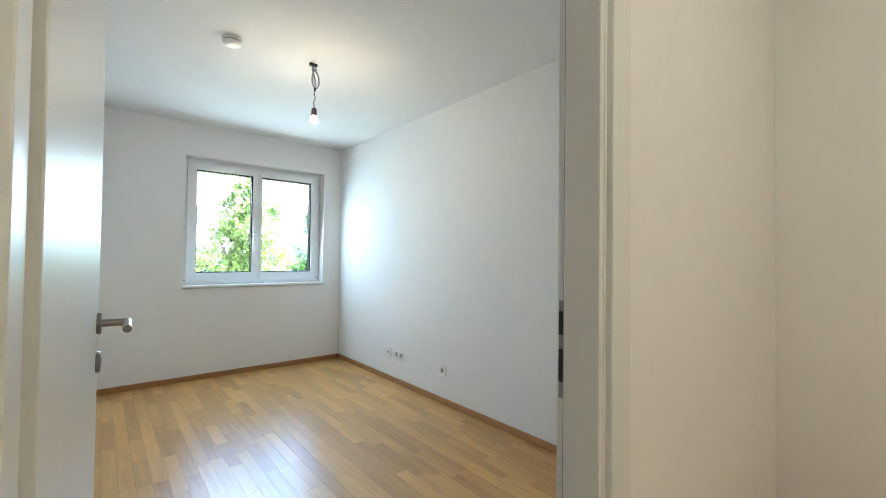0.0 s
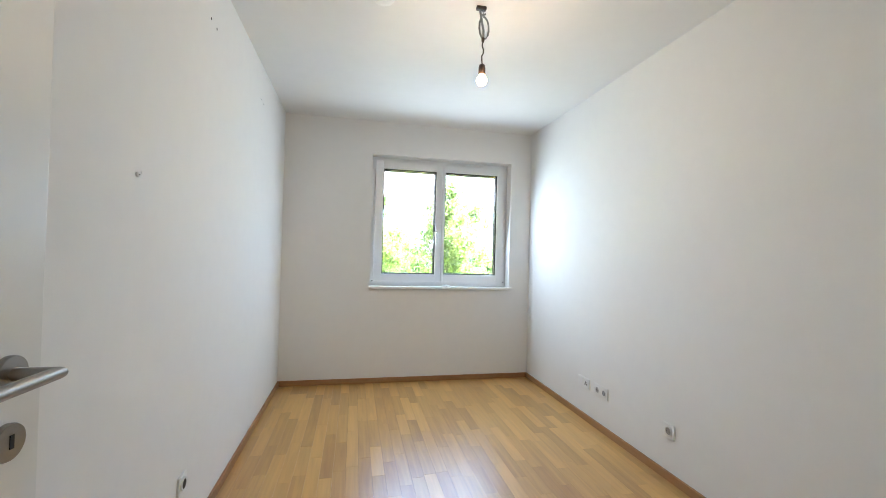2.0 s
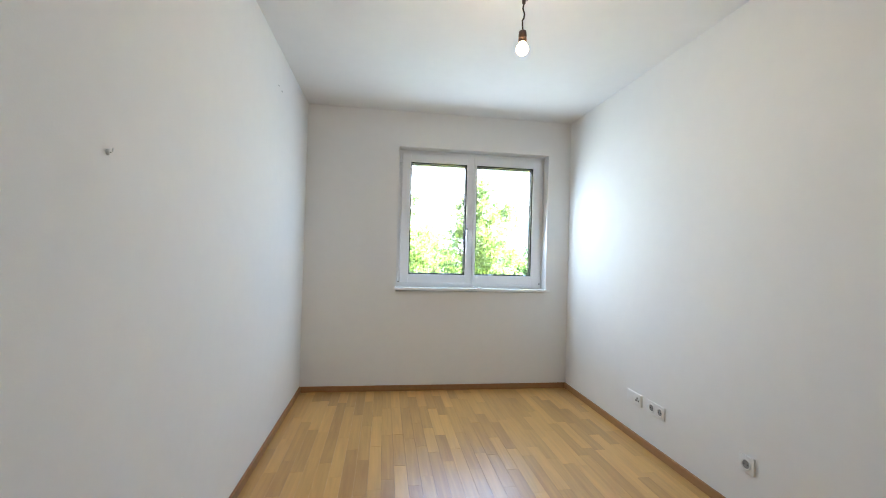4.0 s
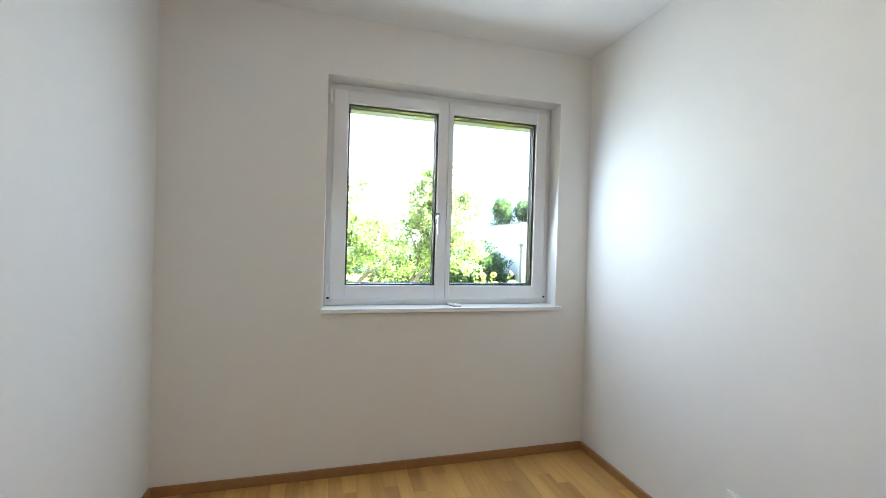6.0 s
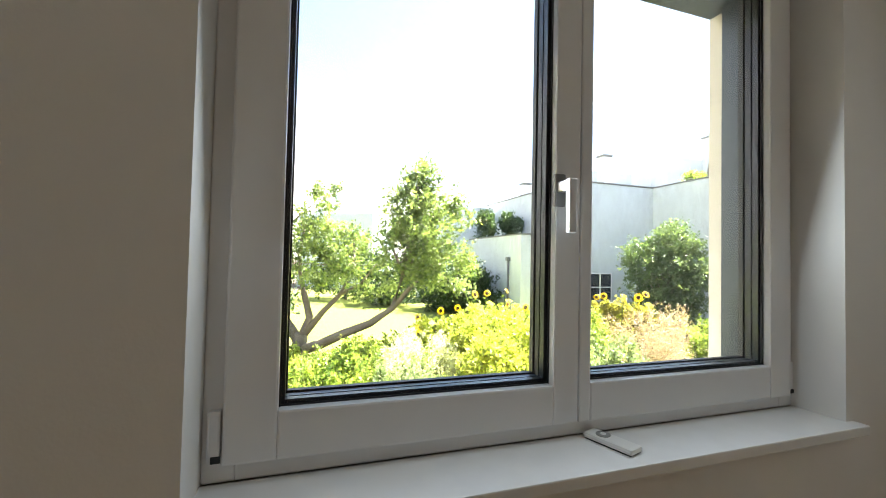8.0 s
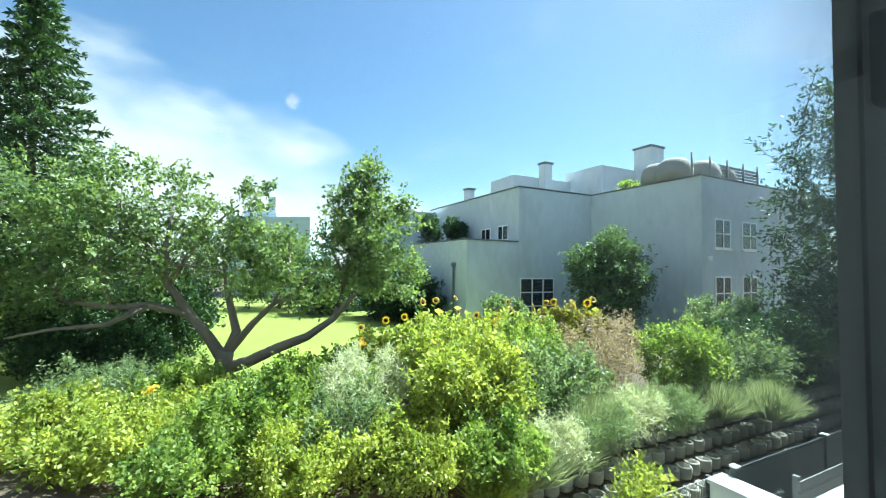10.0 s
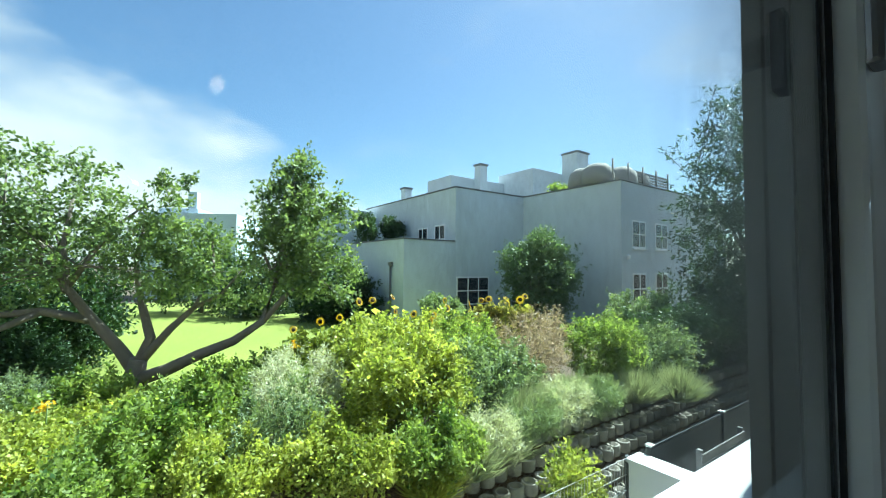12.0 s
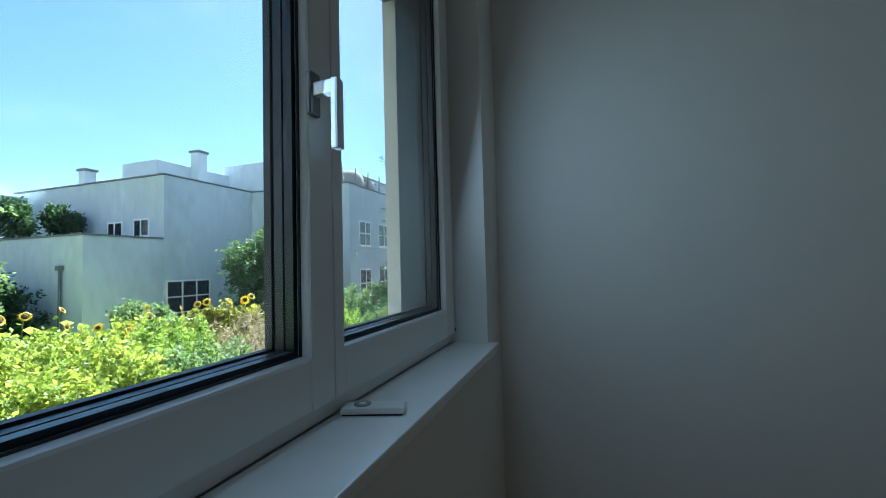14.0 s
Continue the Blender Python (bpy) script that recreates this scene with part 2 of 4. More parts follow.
def finish(name, bm, material):
    bmesh.ops.recalc_face_normals(bm, faces=bm.faces)
    me = bpy.data.meshes.new(name)
    bm.to_mesh(me)
    bm.free()
    me.materials.append(material)
    return new(name, me)


def part(name, bm, material, parent, label=""):
    ob = finish(name, bm, material)
    ob.parent = parent
    return tagged(ob, label) if label else ob


def thing(name, label, category, group="", at=None):
    ob = new(name)
    ob.empty_display_size = 0.1
    if at is not None:
        ob.matrix_world = at
    return tagged(ob, label, category, group)


def setting(name, bm, material, label, category):
    return tagged(finish(name, bm, material), label, category, kind="structure")


# ---- the room ----
W, H, Y0, YW = 2.465, 2.55, 0.81, 5.0        # width, height, door wall's face, window wall's face
HALL_Y = 0.715                                # hall face of the door wall
OX0, OX1, OZ0, OZ1 = 0.815, 2.245, 0.905, 2.225   # window opening in the wall
YOUT = 5.345
DX0, DX1, DZ = 0.125, 0.965, 2.03            # clear door opening


def wall_with_hole(x0, x1, y0, y1, z0, z1, hx0, hx1, hz0, hz1):
    bm = bmesh.new()
    add_box(bm, x0, hx0, y0, y1, z0, z1)
    add_box(bm, hx1, x1, y0, y1, z0, z1)
    if hz0 > z0:
        add_box(bm, hx0, hx1, y0, y1, z0, hz0)
    add_box(bm, hx0, hx1, y0, y1, hz1, z1)
    bmesh.ops.remove_doubles(bm, verts=bm.verts, dist=0.0005)
    return bm


setting("wall_window", wall_with_hole(-0.2, W + 0.2, YW, 5.20, -0.2, H + 0.2, OX0, OX1, OZ0, OZ1), PLASTER, "white painted wall around the window", "wall")
setting("wall_left", box(-0.2, 0, -1.9, YW, -0.2, H), PLASTER, "white painted long wall behind the open door", "wall")
setting("wall_right", box(W, W + 0.2, Y0, YW, -0.2, H), PLASTER, "white painted long wall with sockets near the floor", "wall")
setting("wall_door", wall_with_hole(0, 3.7, HALL_Y, Y0, -0.2, H, DX0 - 0.025, DX1 + 0.025, -0.2, DZ + 0.025), PLASTER, "white painted wall around the doorway", "wall")
setting("wall_hall_side", box(2.35, 2.55, -1.9, HALL_Y, -0.2, H), PLASTER, "plain painted hall wall beside the doorway", "wall")
setting("wall_hall_back", box(-0.2, 3.7, -2.1, -1.9, -0.2, H), PLASTER, "plain painted wall at the end of the hall", "wall")
setting("ceiling", box(-0.2, 3.7, -2.1, YW, H, H + 0.2), CEILING, "smooth white painted ceiling", "ceiling")
floor = setting("floor", box(0, 3.5, -1.9, YW, -0.05, -0.012), JOINT, "oiled oak strip parquet floor", "floor")
# the house's outer shell round the window
setting("facade", wall_with_hole(-9, 14, 5.20, YOUT, -3.0, 6.2, OX0 + 0.03, OX1 - 0.03, OZ0 + 0.02, OZ1 - 0.05), RENDERC, "cream rendered outer wall of the house", "facade")


def skirting(name, x0, x1, y0, y1):
    bm = bmesh.new()
    add_box(bm, x0, x1, y0, y1, 0.0, 0.05, 0.004)
    return setting(name, bm, SKIRT, "narrow varnished oak skirting board", "baseboard")


skirting("baseboard_window", 0.016, W - 0.016, YW - 0.015, YW)
skirting("baseboard_right", W - 0.015, W, Y0, YW)
skirting("baseboard_left", 0, 0.015, Y0, YW)
skirting("baseboard_door", DX1 + 0.10, W - 0.016, Y0, Y0 + 0.015)


# ---- door frame and door ----
frame_ob = tagged(new("door_frame"), "white lacquered door frame with wide casings", "door frame", kind="structure")
for x0, x1 in ((DX0 - 0.025, DX0), (DX1, DX1 + 0.025)):
    part("jamb_lining", box(x0, x1, HALL_Y - 0.004, Y0 + 0.004, 0, DZ + 0.025, 0.002), LACQUER, frame_ob)
part("head_lining", box(DX0, DX1, HALL_Y - 0.004, Y0 + 0.004, DZ, DZ + 0.025, 0.002), LACQUER, frame_ob)
for y0, y1 in ((HALL_Y - 0.018, HALL_Y), (Y0, Y0 + 0.016)):
    for x0, x1 in ((max(0.002, DX0 - 0.085), DX0 - 0.008), (DX1 + 0.008, DX1 + 0.085)):
        part("casing", box(x0, x1, y0, y1, 0, DZ + 0.085, 0.004), LACQUER, frame_ob)
    part("casing", box(max(0.002, DX0 - 0.085), DX1 + 0.085, y0 - 0.001, y1 + 0.001, DZ + 0.008, DZ + 0.086, 0.004), LACQUER, frame_ob)
for x0, x1 in ((DX0, DX0 + 0.016), (DX1 - 0.016, DX1)):
    part("door_stop", box(x0, x1, HALL_Y - 0.003, 0.793, 0, DZ, 0.002), LACQUER, frame_ob)
part("seal", box(DX1 - 0.013, DX1, 0.793, 0.796, 0, DZ), CABLE, frame_ob, "grey rubber seal")
part("strike_plate", box(DX1 - 0.003, DX1, 0.7965, 0.8135, 0.95, 1.16, 0.001), STEEL, frame_ob, "steel strike plate")
for z0, z1 in ((1.086, 1.137), (0.985, 1.055)):
    part("latch_hole", box(DX1 - 0.0045, DX1 - 0.003, 0.798, 0.8128, z0, z1), DARK, frame_ob, "dark latch hole")

door = tagged(thing("door", "open flush white door with steel lever", "door", at=pose(0.15, 0.815, 0.008, 0, 0, -2.6)), kind="structure")
DW = 0.90
part("leaf", box(-0.04, 0, 0, DW, 0, 2.0, 0.002), LACQUER, door)
part("lock_plate", box(-0.03, -0.008, DW - 0.001, DW + 0.002, 0.86, 1.10, 0.0008), STEEL, door, "steel lock face plate")
part("latch_bolt", box(-0.026, -0.012, DW + 0.002, DW + 0.012, 1.035, 1.07, 0.002), STEEL, door)
for sgn, x in ((1, 0.0), (-1, -0.04)):
    turn = pose(x, DW - 0.062, 1.063, 0, 90 * sgn, 0)
    rose = part("rosette", moved(lathe([(0.0265, 0), (0.027, 0.006), (0.0255, 0.009), (0.012, 0.0095)], 40, False), turn), STEEL, door)
    reach = x + sgn * 0.062
    bm = bmesh.new()
    circle = [(0.0095 * math.cos(2 * math.pi * k / 20), 0.0095 * math.sin(2 * math.pi * k / 20)) for k in range(20)]
    rings = [[bm.verts.new((x + sgn * 0.006, DW - 0.062 + a, 1.063 + c)) for a, c in circle],
             [bm.verts.new((reach + sgn * a, DW - 0.062 + a, 1.063 + c)) for a, c in circle],       # the mitred corner
             [bm.verts.new((reach + sgn * a, DW - 0.19, 1.063 + c)) for a, c in circle]]
    for p, q in zip(rings, rings[1:]):
        for k in range(20):
            bm.faces.new((p[k], p[(k + 1) % 20], q[(k + 1) % 20], q[k])).smooth = True
    bm.faces.new(rings[0]); bm.faces.new(rings[2])
    bm.edges.ensure_lookup_table()
    for k in range(20):
        bm.edges.get((rings[1][k], rings[1][(k + 1) % 20])).smooth = False
        bm.edges.get((rings[2][k], rings[2][(k + 1) % 20])).smooth = False
    part("lever", bm, STEEL, rose, "round brushed steel lever")
    key = part("key_rosette", moved(lathe([(0.0265, 0), (0.027, 0.006), (0.0255, 0.009), (0.005, 0.0095)], 40, False), pose(x, DW - 0.062, 0.966, 0, 90 * sgn, 0)), STEEL, door)
    kx = x + sgn * 0.0094
    part("keyhole", box(min(kx, kx + sgn * 0.0012), max(kx, kx + sgn * 0.0012), DW - 0.0655, DW - 0.0585, 0.957, 0.977), DARK, key, "dark keyhole")

# ---- window ----
FY0, FY1 = 5.12, 5.197       # fixed frame
SY0, SY1 = 5.10, 5.184        # sashes
window = tagged(new("window_1"), "white plastic double casement window, closed", "window", kind="structure")
SILL = 0.936


def ring(x0, x1, z0, z1, wl_, wr_, wb, wt, y0, y1, bevel=0.004):
    bm = bmesh.new()
    add_box(bm, x0, x0 + wl_, y0, y1, z0, z1, bevel)
    add_box(bm, x1 - wr_, x1, y0, y1, z0, z1, bevel)
    add_box(bm, x0 + wl_ - 0.001, x1 - wr_ + 0.001, y0 + 0.0004, y1, z0, z0 + wb, bevel)
    add_box(bm, x0 + wl_ - 0.001, x1 - wr_ + 0.001, y0 + 0.0004, y1, z1 - wt, z1, bevel)
    return bm


part("window_frame", ring(OX0, OX1, SILL, OZ1, 0.052, 0.052, 0.045, 0.045, FY0, FY1), VINYL, window)
XM = 1.535                    # seam of the two sashes
GZ0, GZ1 = 1.054, 2.113
for x0, x1, gx0, gx1 in ((0.848, XM - 0.001, 0.932, 1.472), (XM + 0.001, 2.212, 1.566, 2.133)):
    sash = part("sash", ring(x0, x1, 0.97, 2.19, gx0 - x0, x1 - gx1, GZ0 - 0.97, 2.19 - GZ1, SY0, SY1, 0.005), VINYL, window)
    part("gasket", ring(gx0 - 0.004, gx1 + 0.004, GZ0 - 0.004, GZ1 + 0.004, 0.007, 0.007, 0.007, 0.007, 5.1185, 5.1225, 0.0005), RUBBER, sash, "black rubber gasket")
    for y0 in (5.1272, 5.1482):
        part("spacer", ring(gx0 - 0.001, gx1 + 0.001, GZ0 - 0.001, GZ1 + 0.001, 0.010, 0.010, 0.010, 0.010, y0, y0 + 0.0165, 0.0003), SPACER, sash, "dark metal spacer bar")
    part("outer_gasket", ring(gx0 - 0.002, gx1 + 0.002, GZ0 - 0.002, GZ1 + 0.002, 0.014, 0.014, 0.014, 0.014, 5.169, 5.183, 0.0005), RUBBER, sash, "black outer rubber edge")
    for y0 in (5.123, 5.144, 5.1648):
        pane = part("pane", box(gx0 - 0.002, gx1 + 0.002, y0, y0 + 0.004, GZ0 - 0.002, GZ1 + 0.002), GLASS, sash, "clear glass pane")
        pane.visible_shadow = False
for x, z0 in ((0.835, 0.975), (2.216, 0.975), (0.835, 2.10)):
    part("hinge", box(x - 0.010, x + 0.010, 5.104, 5.12, z0, z0 + 0.085, 0.004), VINYL, window)
for x in (0.838, 2.214):
    part("hinge_screw", box(x - 0.006, x + 0.008, 5.1, 5.1045, 0.977, 0.987), DARK, window, "dark hinge fitting")
handle = part("handle_plate", box(1.463, 1.489, 5.089, 5.10, 1.432, 1.502, 0.004), GREYM, window, "grey metal handle plate")
bm = box(1.468, 1.484, 5.050, 5.092, 1.462, 1.484, 0.003)
add_box(bm, 1.466, 1.486, 5.044, 5.057, 1.374, 1.485, 0.004)
part("handle_grip", bm, ALU, handle, "pale metal lever pointing down")

sill = tagged(new("window_sill"), "smooth white inner window sill board", "window sill", kind="structure")
part("sill_board", box(OX0 - 0.012, OX1 + 0.028, 4.967, 5.119, 0.912, SILL, 0.003), SILLW, sill)
outer_sill = tagged(new("outer_sill"), "white metal sill outside the window", "window sill", kind="structure")
part("sill_plate", moved(box(OX0 + 0.03, OX1 - 0.03, 0, 0.178, 0, 0.004), pose(0, 5.188, 0.970, -8)), mat("white_sill_metal", (0.74, 0.76, 0.78), 0.35, vary=0.02), outer_sill)
part("sill_lip", box(OX0 + 0.03, OX1 - 0.03, 5.362, 5.366, 0.90, 0.944), ALU, outer_sill)
blind = tagged(new("blind_rails"), "dark grey guide rails for an outer blind", "blind rail", kind="structure")
for x0, x1 in ((OX0 + 0.03, OX0 + 0.055), (OX1 - 0.055, OX1 - 0.03)):
    part("rail", box(x0, x1, 5.203, 5.285, 0.96, OZ1 - 0.05, 0.003), GUIDE, blind)
part("blind_box", box(OX0 + 0.03, OX1 - 0.03, 5.205, 5.343, OZ1 - 0.10, OZ1 - 0.052, 0.004), GUIDE, blind)


# ---- small fittings of the room ----
def socket_unit(name, y, z, holes, label):
    """Wall socket plate on the right wall, facing -x."""
    w = 0.081 * holes
    ob = thing(name, label, "wall socket")
    part("plate", box(W - 0.009, W, y - w / 2, y + w / 2, z - 0.0405, z + 0.0405, 0.003), SWITCH, ob)
    for k in range(holes):
        c = y - w / 2 + 0.0405 + 0.081 * k
        rim = part("insert", moved(lathe([(0.027, 0), (0.027, 0.003), (0.0215, 0.003), (0.020, -0.006)]), pose(W - 0.0092, c, z, 0, -90, 0)), SWITCH, ob)
        # grey disc: the shade inside the white recess is put into its colour
        part("recess", moved(lathe([(0.0195, 0), (0.0195, 0.001)]), pose(W - 0.0092, c, z, 0, -90, 0)), mat("socket_recess_shade", (0.30, 0.30, 0.30), 0.6), rim, "shaded socket recess")
        for dy in (-0.0095, 0.0095):
            part("pin_hole", moved(lathe([(0.003, 0), (0.003, 0.001)], 8), pose(W - 0.0104, c + dy, z, 0, -90, 0)), DARK, rim)
    return ob


socket_unit("wall_socket", 2.995, 0.279, 1, "single white wall socket above the skirting")
socket_unit("double_socket", 3.660, 0.286, 2, "double white wall socket above the skirting")
media = thing("data_outlet", "white double data outlet beside the sockets", "data outlet")
part("plate", box(W - 0.009, W, 3.81, 3.972, 0.2455, 0.3265, 0.003), SWITCH, media)
part("blank_cover", box(W - 0.0115, W - 0.009, 3.900, 3.965, 0.254, 0.318, 0.001), SWITCH, media)
jack = part("jack_insert", box(W - 0.0115, W - 0.009, 3.818, 3.882, 0.254, 0.318, 0.001), SWITCH, media)
for dy, dz in ((-0.012, -0.006), (0.012, -0.006), (0.0, 0.010)):
    part("jack", box(W - 0.0128, W - 0.0115, 3.85 + dy - 0.006, 3.85 + dy + 0.006, 0.286 + dz - 0.006, 0.286 + dz + 0.006), DARK, jack)
left_socket = thing("wall_socket", "white wall socket low on the long wall", "wall socket")
part("plate", box(0, 0.009, 2.78, 2.861, 0.255, 0.336, 0.003), SWITCH, left_socket)
ins = part("insert", moved(lathe([(0.027, 0), (0.027, 0.006), (0.0215, 0.006), (0.020, 0.002)]), pose(0.0092, 2.8205, 0.2955, 0, 90, 0)), SWITCH, left_socket)
# dark disc painted in place of the recess's shade
part("recess", moved(lathe([(0.0195, 0), (0.0195, 0.001)]), pose(0.0125, 2.8205, 0.2955, 0, 90, 0)), DARK, ins)
for y, z in ((2.985, 2.303), (3.065, 2.297), (4.0, 2.306), (4.083, 2.300)):
    hole = moved(lathe([(0.007, 0), (0.005, 0.0008)], 10), pose(0.0, y, z, 0, 90, 0))
    tagged(finish("drill_hole", hole, DARK), "small dark drill hole in the white wall", "drill hole", "drill holes")

HOOK_Y, HOOK_Z = 2.390, 1.482
hook = thing("wall_hook", "small white screw hook on the long wall", "hook")
part("plug", moved(lathe([(0.008, 0), (0.008, 0.004), (0.004, 0.006)], 12), pose(0.0, HOOK_Y, HOOK_Z, 0, 90, 0)), SWITCH, hook)
part("shank", tube([(0.004, HOOK_Y, HOOK_Z), (0.010, HOOK_Y, HOOK_Z), (0.013, HOOK_Y, HOOK_Z + 0.003), (0.013, HOOK_Y, HOOK_Z + 0.010)], 0.002, 8), SWITCH, hook)

detector = thing("smoke_detector", "round white smoke detector on the ceiling", "smoke detector")
part("base", moved(lathe([(0.052, 0), (0.055, -0.006), (0.055, -0.014), (0.050, -0.016)], 32), pose(0.772, 2.99, H)), SWITCH, detector)
part("vent_ring", moved(lathe([(0.046, -0.016), (0.046, -0.024)], 32), pose(0.772, 2.99, H)), CABLE, detector, "grey vent gap")
part("cap", moved(lathe([(0.053, -0.024), (0.054, -0.030), (0.046, -0.042), (0.020, -0.046)], 32), pose(0.772, 2.99, H)), SWITCH, detector)

lamp = thing("pendant_bulb", "bare lit bulb on a looped grey cable", "ceiling lamp")
LX, LY = 1.275, 2.982
part("terminal", box(LX - 0.028, LX + 0.024, LY - 0.012, LY + 0.012, H - 0.018, H, 0.004), BAKELITE, lamp)
part("hook", tube([(LX + 0.01, LY, H), (LX + 0.012, LY, H - 0.03), (LX + 0.004, LY, H - 0.042), (LX - 0.008, LY, H - 0.034)], 0.003, 8), STEEL, lamp)
part("cable", tube([(LX - 0.01, LY, H - 0.015), (LX + 0.004, LY + 0.01, H - 0.06), (LX + 0.012, LY, H - 0.12), (LX + 0.009, LY - 0.01, H - 0.165)], 0.006, 8), CABLE, lamp)
part("connector", moved(lathe([(0.004, 0), (0.008, -0.004), (0.008, -0.02), (0.004, -0.026)], 12), pose(LX + 0.009, LY - 0.006, H - 0.162)), BAKELITE, lamp, "dark cable connector")
part("lamp_wire", tube([(LX + 0.009, LY - 0.006, H - 0.185), (LX + 0.006, LY - 0.004, H - 0.205), (LX + 0.015, LY, H - 0.225), (LX + 0.014, LY + 0.002, H - 0.243), (LX + 0.007, LY + 0.003, H - 0.255), (LX + 0.01, LY + 0.003, H - 0.300)], 0.0035, 8), BAKELITE, lamp, "thin dark wire")
loop = [(LX + 0.012 + 0.030 * math.sin(a) + 0.006 * k / 14, LY + 0.012 * math.cos(a * 0.5), H - 0.105 + 0.062 * math.cos(a)) for k, a in ((k, 2 * math.pi * k / 14) for k in range(15))]
part("cable_loop", tube(loop, 0.0048, 8), CABLE, lamp)
part("lamp_socket", moved(lathe([(0.008, 0), (0.016, -0.006), (0.018, -0.02), (0.018, -0.052), (0.0155, -0.055)]), pose(LX + 0.01, LY + 0.003, H - 0.298)), BAKELITE, lamp, "dark brown lamp socket")
glass_bulb = part("bulb", moved(lathe([(0.0135, 0), (0.015, -0.010)] + [(0.027 * math.sin(math.radians(a)), -0.032 + 0.027 * math.cos(math.radians(a))) for a in (42, 60, 78, 96, 114, 132, 150, 166, 176)]), pose(LX + 0.01, LY + 0.003, H - 0.351)), BULB, lamp, "glowing round warm light bulb")
glass_bulb.visible_shadow = False

remote = thing("blind_remote", "small white remote control on the window sill", "remote control", at=pose(1.585, 5.056, SILL, 0, 0, 107))
part("body", box(-0.056, 0.056, -0.021, 0.021, 0.002, 0.014, 0.0055), SWITCH, remote)
pad = part("button_ring", moved(lathe([(0.015, 0), (0.015, 0.002), (0.008, 0.0022)]), pose(0.02, 0, 0.0138)), CABLE, remote, "grey round button ring")
part("button", moved(lathe([(0.007, 0), (0.006, 0.003)]), pose(0.02, 0, 0.0138)), SWITCH, pad)
part("underside", box(-0.052, 0.052, -0.019, 0.019, 0, 0.003), DARK, remote, "dark underside")


# ---- garden: ground ----
GZ = -1.32                     # lawn level
TZ = -2.9                      # terrace level at the foot of the house


def G(u, v):
    """Garden axes: u to the right and v away from the window, turned 30 degrees from the house."""
    return (1.05 + 0.865 * u + 0.5 * v, 5.07 - 0.5 * u + 0.865 * v)


LAWN = mat("lawn_grass", (0.18, 0.215, 0.03), 0.9, vary=0.2, scale=1.2, bump=0.6, bump_scale=30)
SOIL = mat("garden_soil", (0.085, 0.062, 0.04), 0.95, vary=0.25, scale=3, bump=0.8, bump_scale=25)
PAVE = mat("terrace_slab", (0.22, 0.215, 0.205), 0.8, vary=0.08, scale=4)
CONC = mat("concrete_block", (0.27, 0.255, 0.22), 0.9, vary=0.16, scale=8, bump=0.5, bump_scale=60, per_object=0.3)
STUCCO = mat("grey_stucco", (0.56, 0.61, 0.65), 0.9, vary=0.13, scale=1.0, bump=0.35, bump_scale=40, stretch=(1, 1, 0.45))
COPING = mat("roof_edge_metal", (0.16, 0.165, 0.17), 0.6)
WHITEW = mat("white_window_paint", (0.85, 0.86, 0.86), 0.5)
PANEDARK = mat("dark_window_pane", (0.025, 0.032, 0.04), 0.08, vary=0.1)
WHITEWALL = mat("white_terrace_wall", (0.72, 0.73, 0.72), 0.8, vary=0.04, scale=4, bump=0.2)
FENCE = mat("dark_fence_panel", (0.022, 0.026, 0.032), 0.6, vary=0.1)
BARK = mat("dark_bark", (0.20, 0.165, 0.135), 0.95, vary=0.25, scale=6, bump=1.0, bump_scale=24)
STEM = mat("green_stem", (0.10, 0.15, 0.04), 0.8, vary=0.15)

bm = bmesh.new()
xs = [-3000, -300, -40, 60, 300, 3000]
ys = [-300, YOUT, 8.25, 9.9, 60, 300, 3000]
zs = [TZ, TZ, TZ, GZ - 0.03, GZ - 0.03, GZ - 0.03, GZ - 0.03]
grid = [[bm.verts.new((x, y, z)) for x in xs] for y, z in zip(ys, zs)]
for r0, r1 in zip(grid, grid[1:]):
    for k in range(len(xs) - 1):
        bm.faces.new((r0[k], r0[k + 1], r1[k + 1], r1[k]))
setting("ground", bm, SOIL, "dark planted garden soil rising to the lawn", "ground")
bm = bmesh.new()
random.seed(4)
outline = [(-40, 14.5), (-9, 13.8), (-3.5, 14.4), (0.5, 14.9), (3.5, 15.6), (8.0, 17.4), (12.4, 19.2), (12.6, 20.9), (10.2, 20.9), (10.2, 40), (-40, 40)]
bm.faces.new([bm.verts.new((x, y, GZ)) for x, y in outline])
setting("lawn", bm, LAWN, "sunlit mown lawn behind the flower beds", "lawn")
setting("terrace", box(-9, 14, YOUT, 8.2, TZ - 0.1, TZ + 0.015), PAVE, "pale paved terrace below the window", "terrace")


# ---- leaves, shrubs and trees ----
def leaf_mesh(name, centers, dirs, size, shape, material, rng):
    """Many small pointed leaves as one mesh: each a folded four-cornered blade."""
    n = len(centers)
    size = size * rng.uniform(0.6, 1.25, n)[:, None]
    side = np.cross(dirs, rng.normal(size=(n, 3)))
    side /= np.linalg.norm(side, axis=1)[:, None] + 1e-9
    up = np.cross(side, dirs)
    v = np.empty((n, 4, 3))
    v[:, 0] = centers
    v[:, 1] = centers + dirs * size * 0.5 + side * size * shape * 0.5 + up * size * 0.10
    v[:, 2] = centers + dirs * size
    v[:, 3] = centers + dirs * size * 0.5 - side * size * shape * 0.5 + up * size * 0.10
    me = bpy.data.meshes.new(name)
    me.vertices.add(n * 4)
    me.vertices.foreach_set("co", v.astype(np.float32).ravel())
    me.loops.add(n * 4)
    me.loops.foreach_set("vertex_index", np.arange(n * 4, dtype=np.int32))
    me.polygons.add(n)
    me.polygons.foreach_set("loop_start", np.arange(0, n * 4, 4, dtype=np.int32))
    me.update(calc_edges=True)
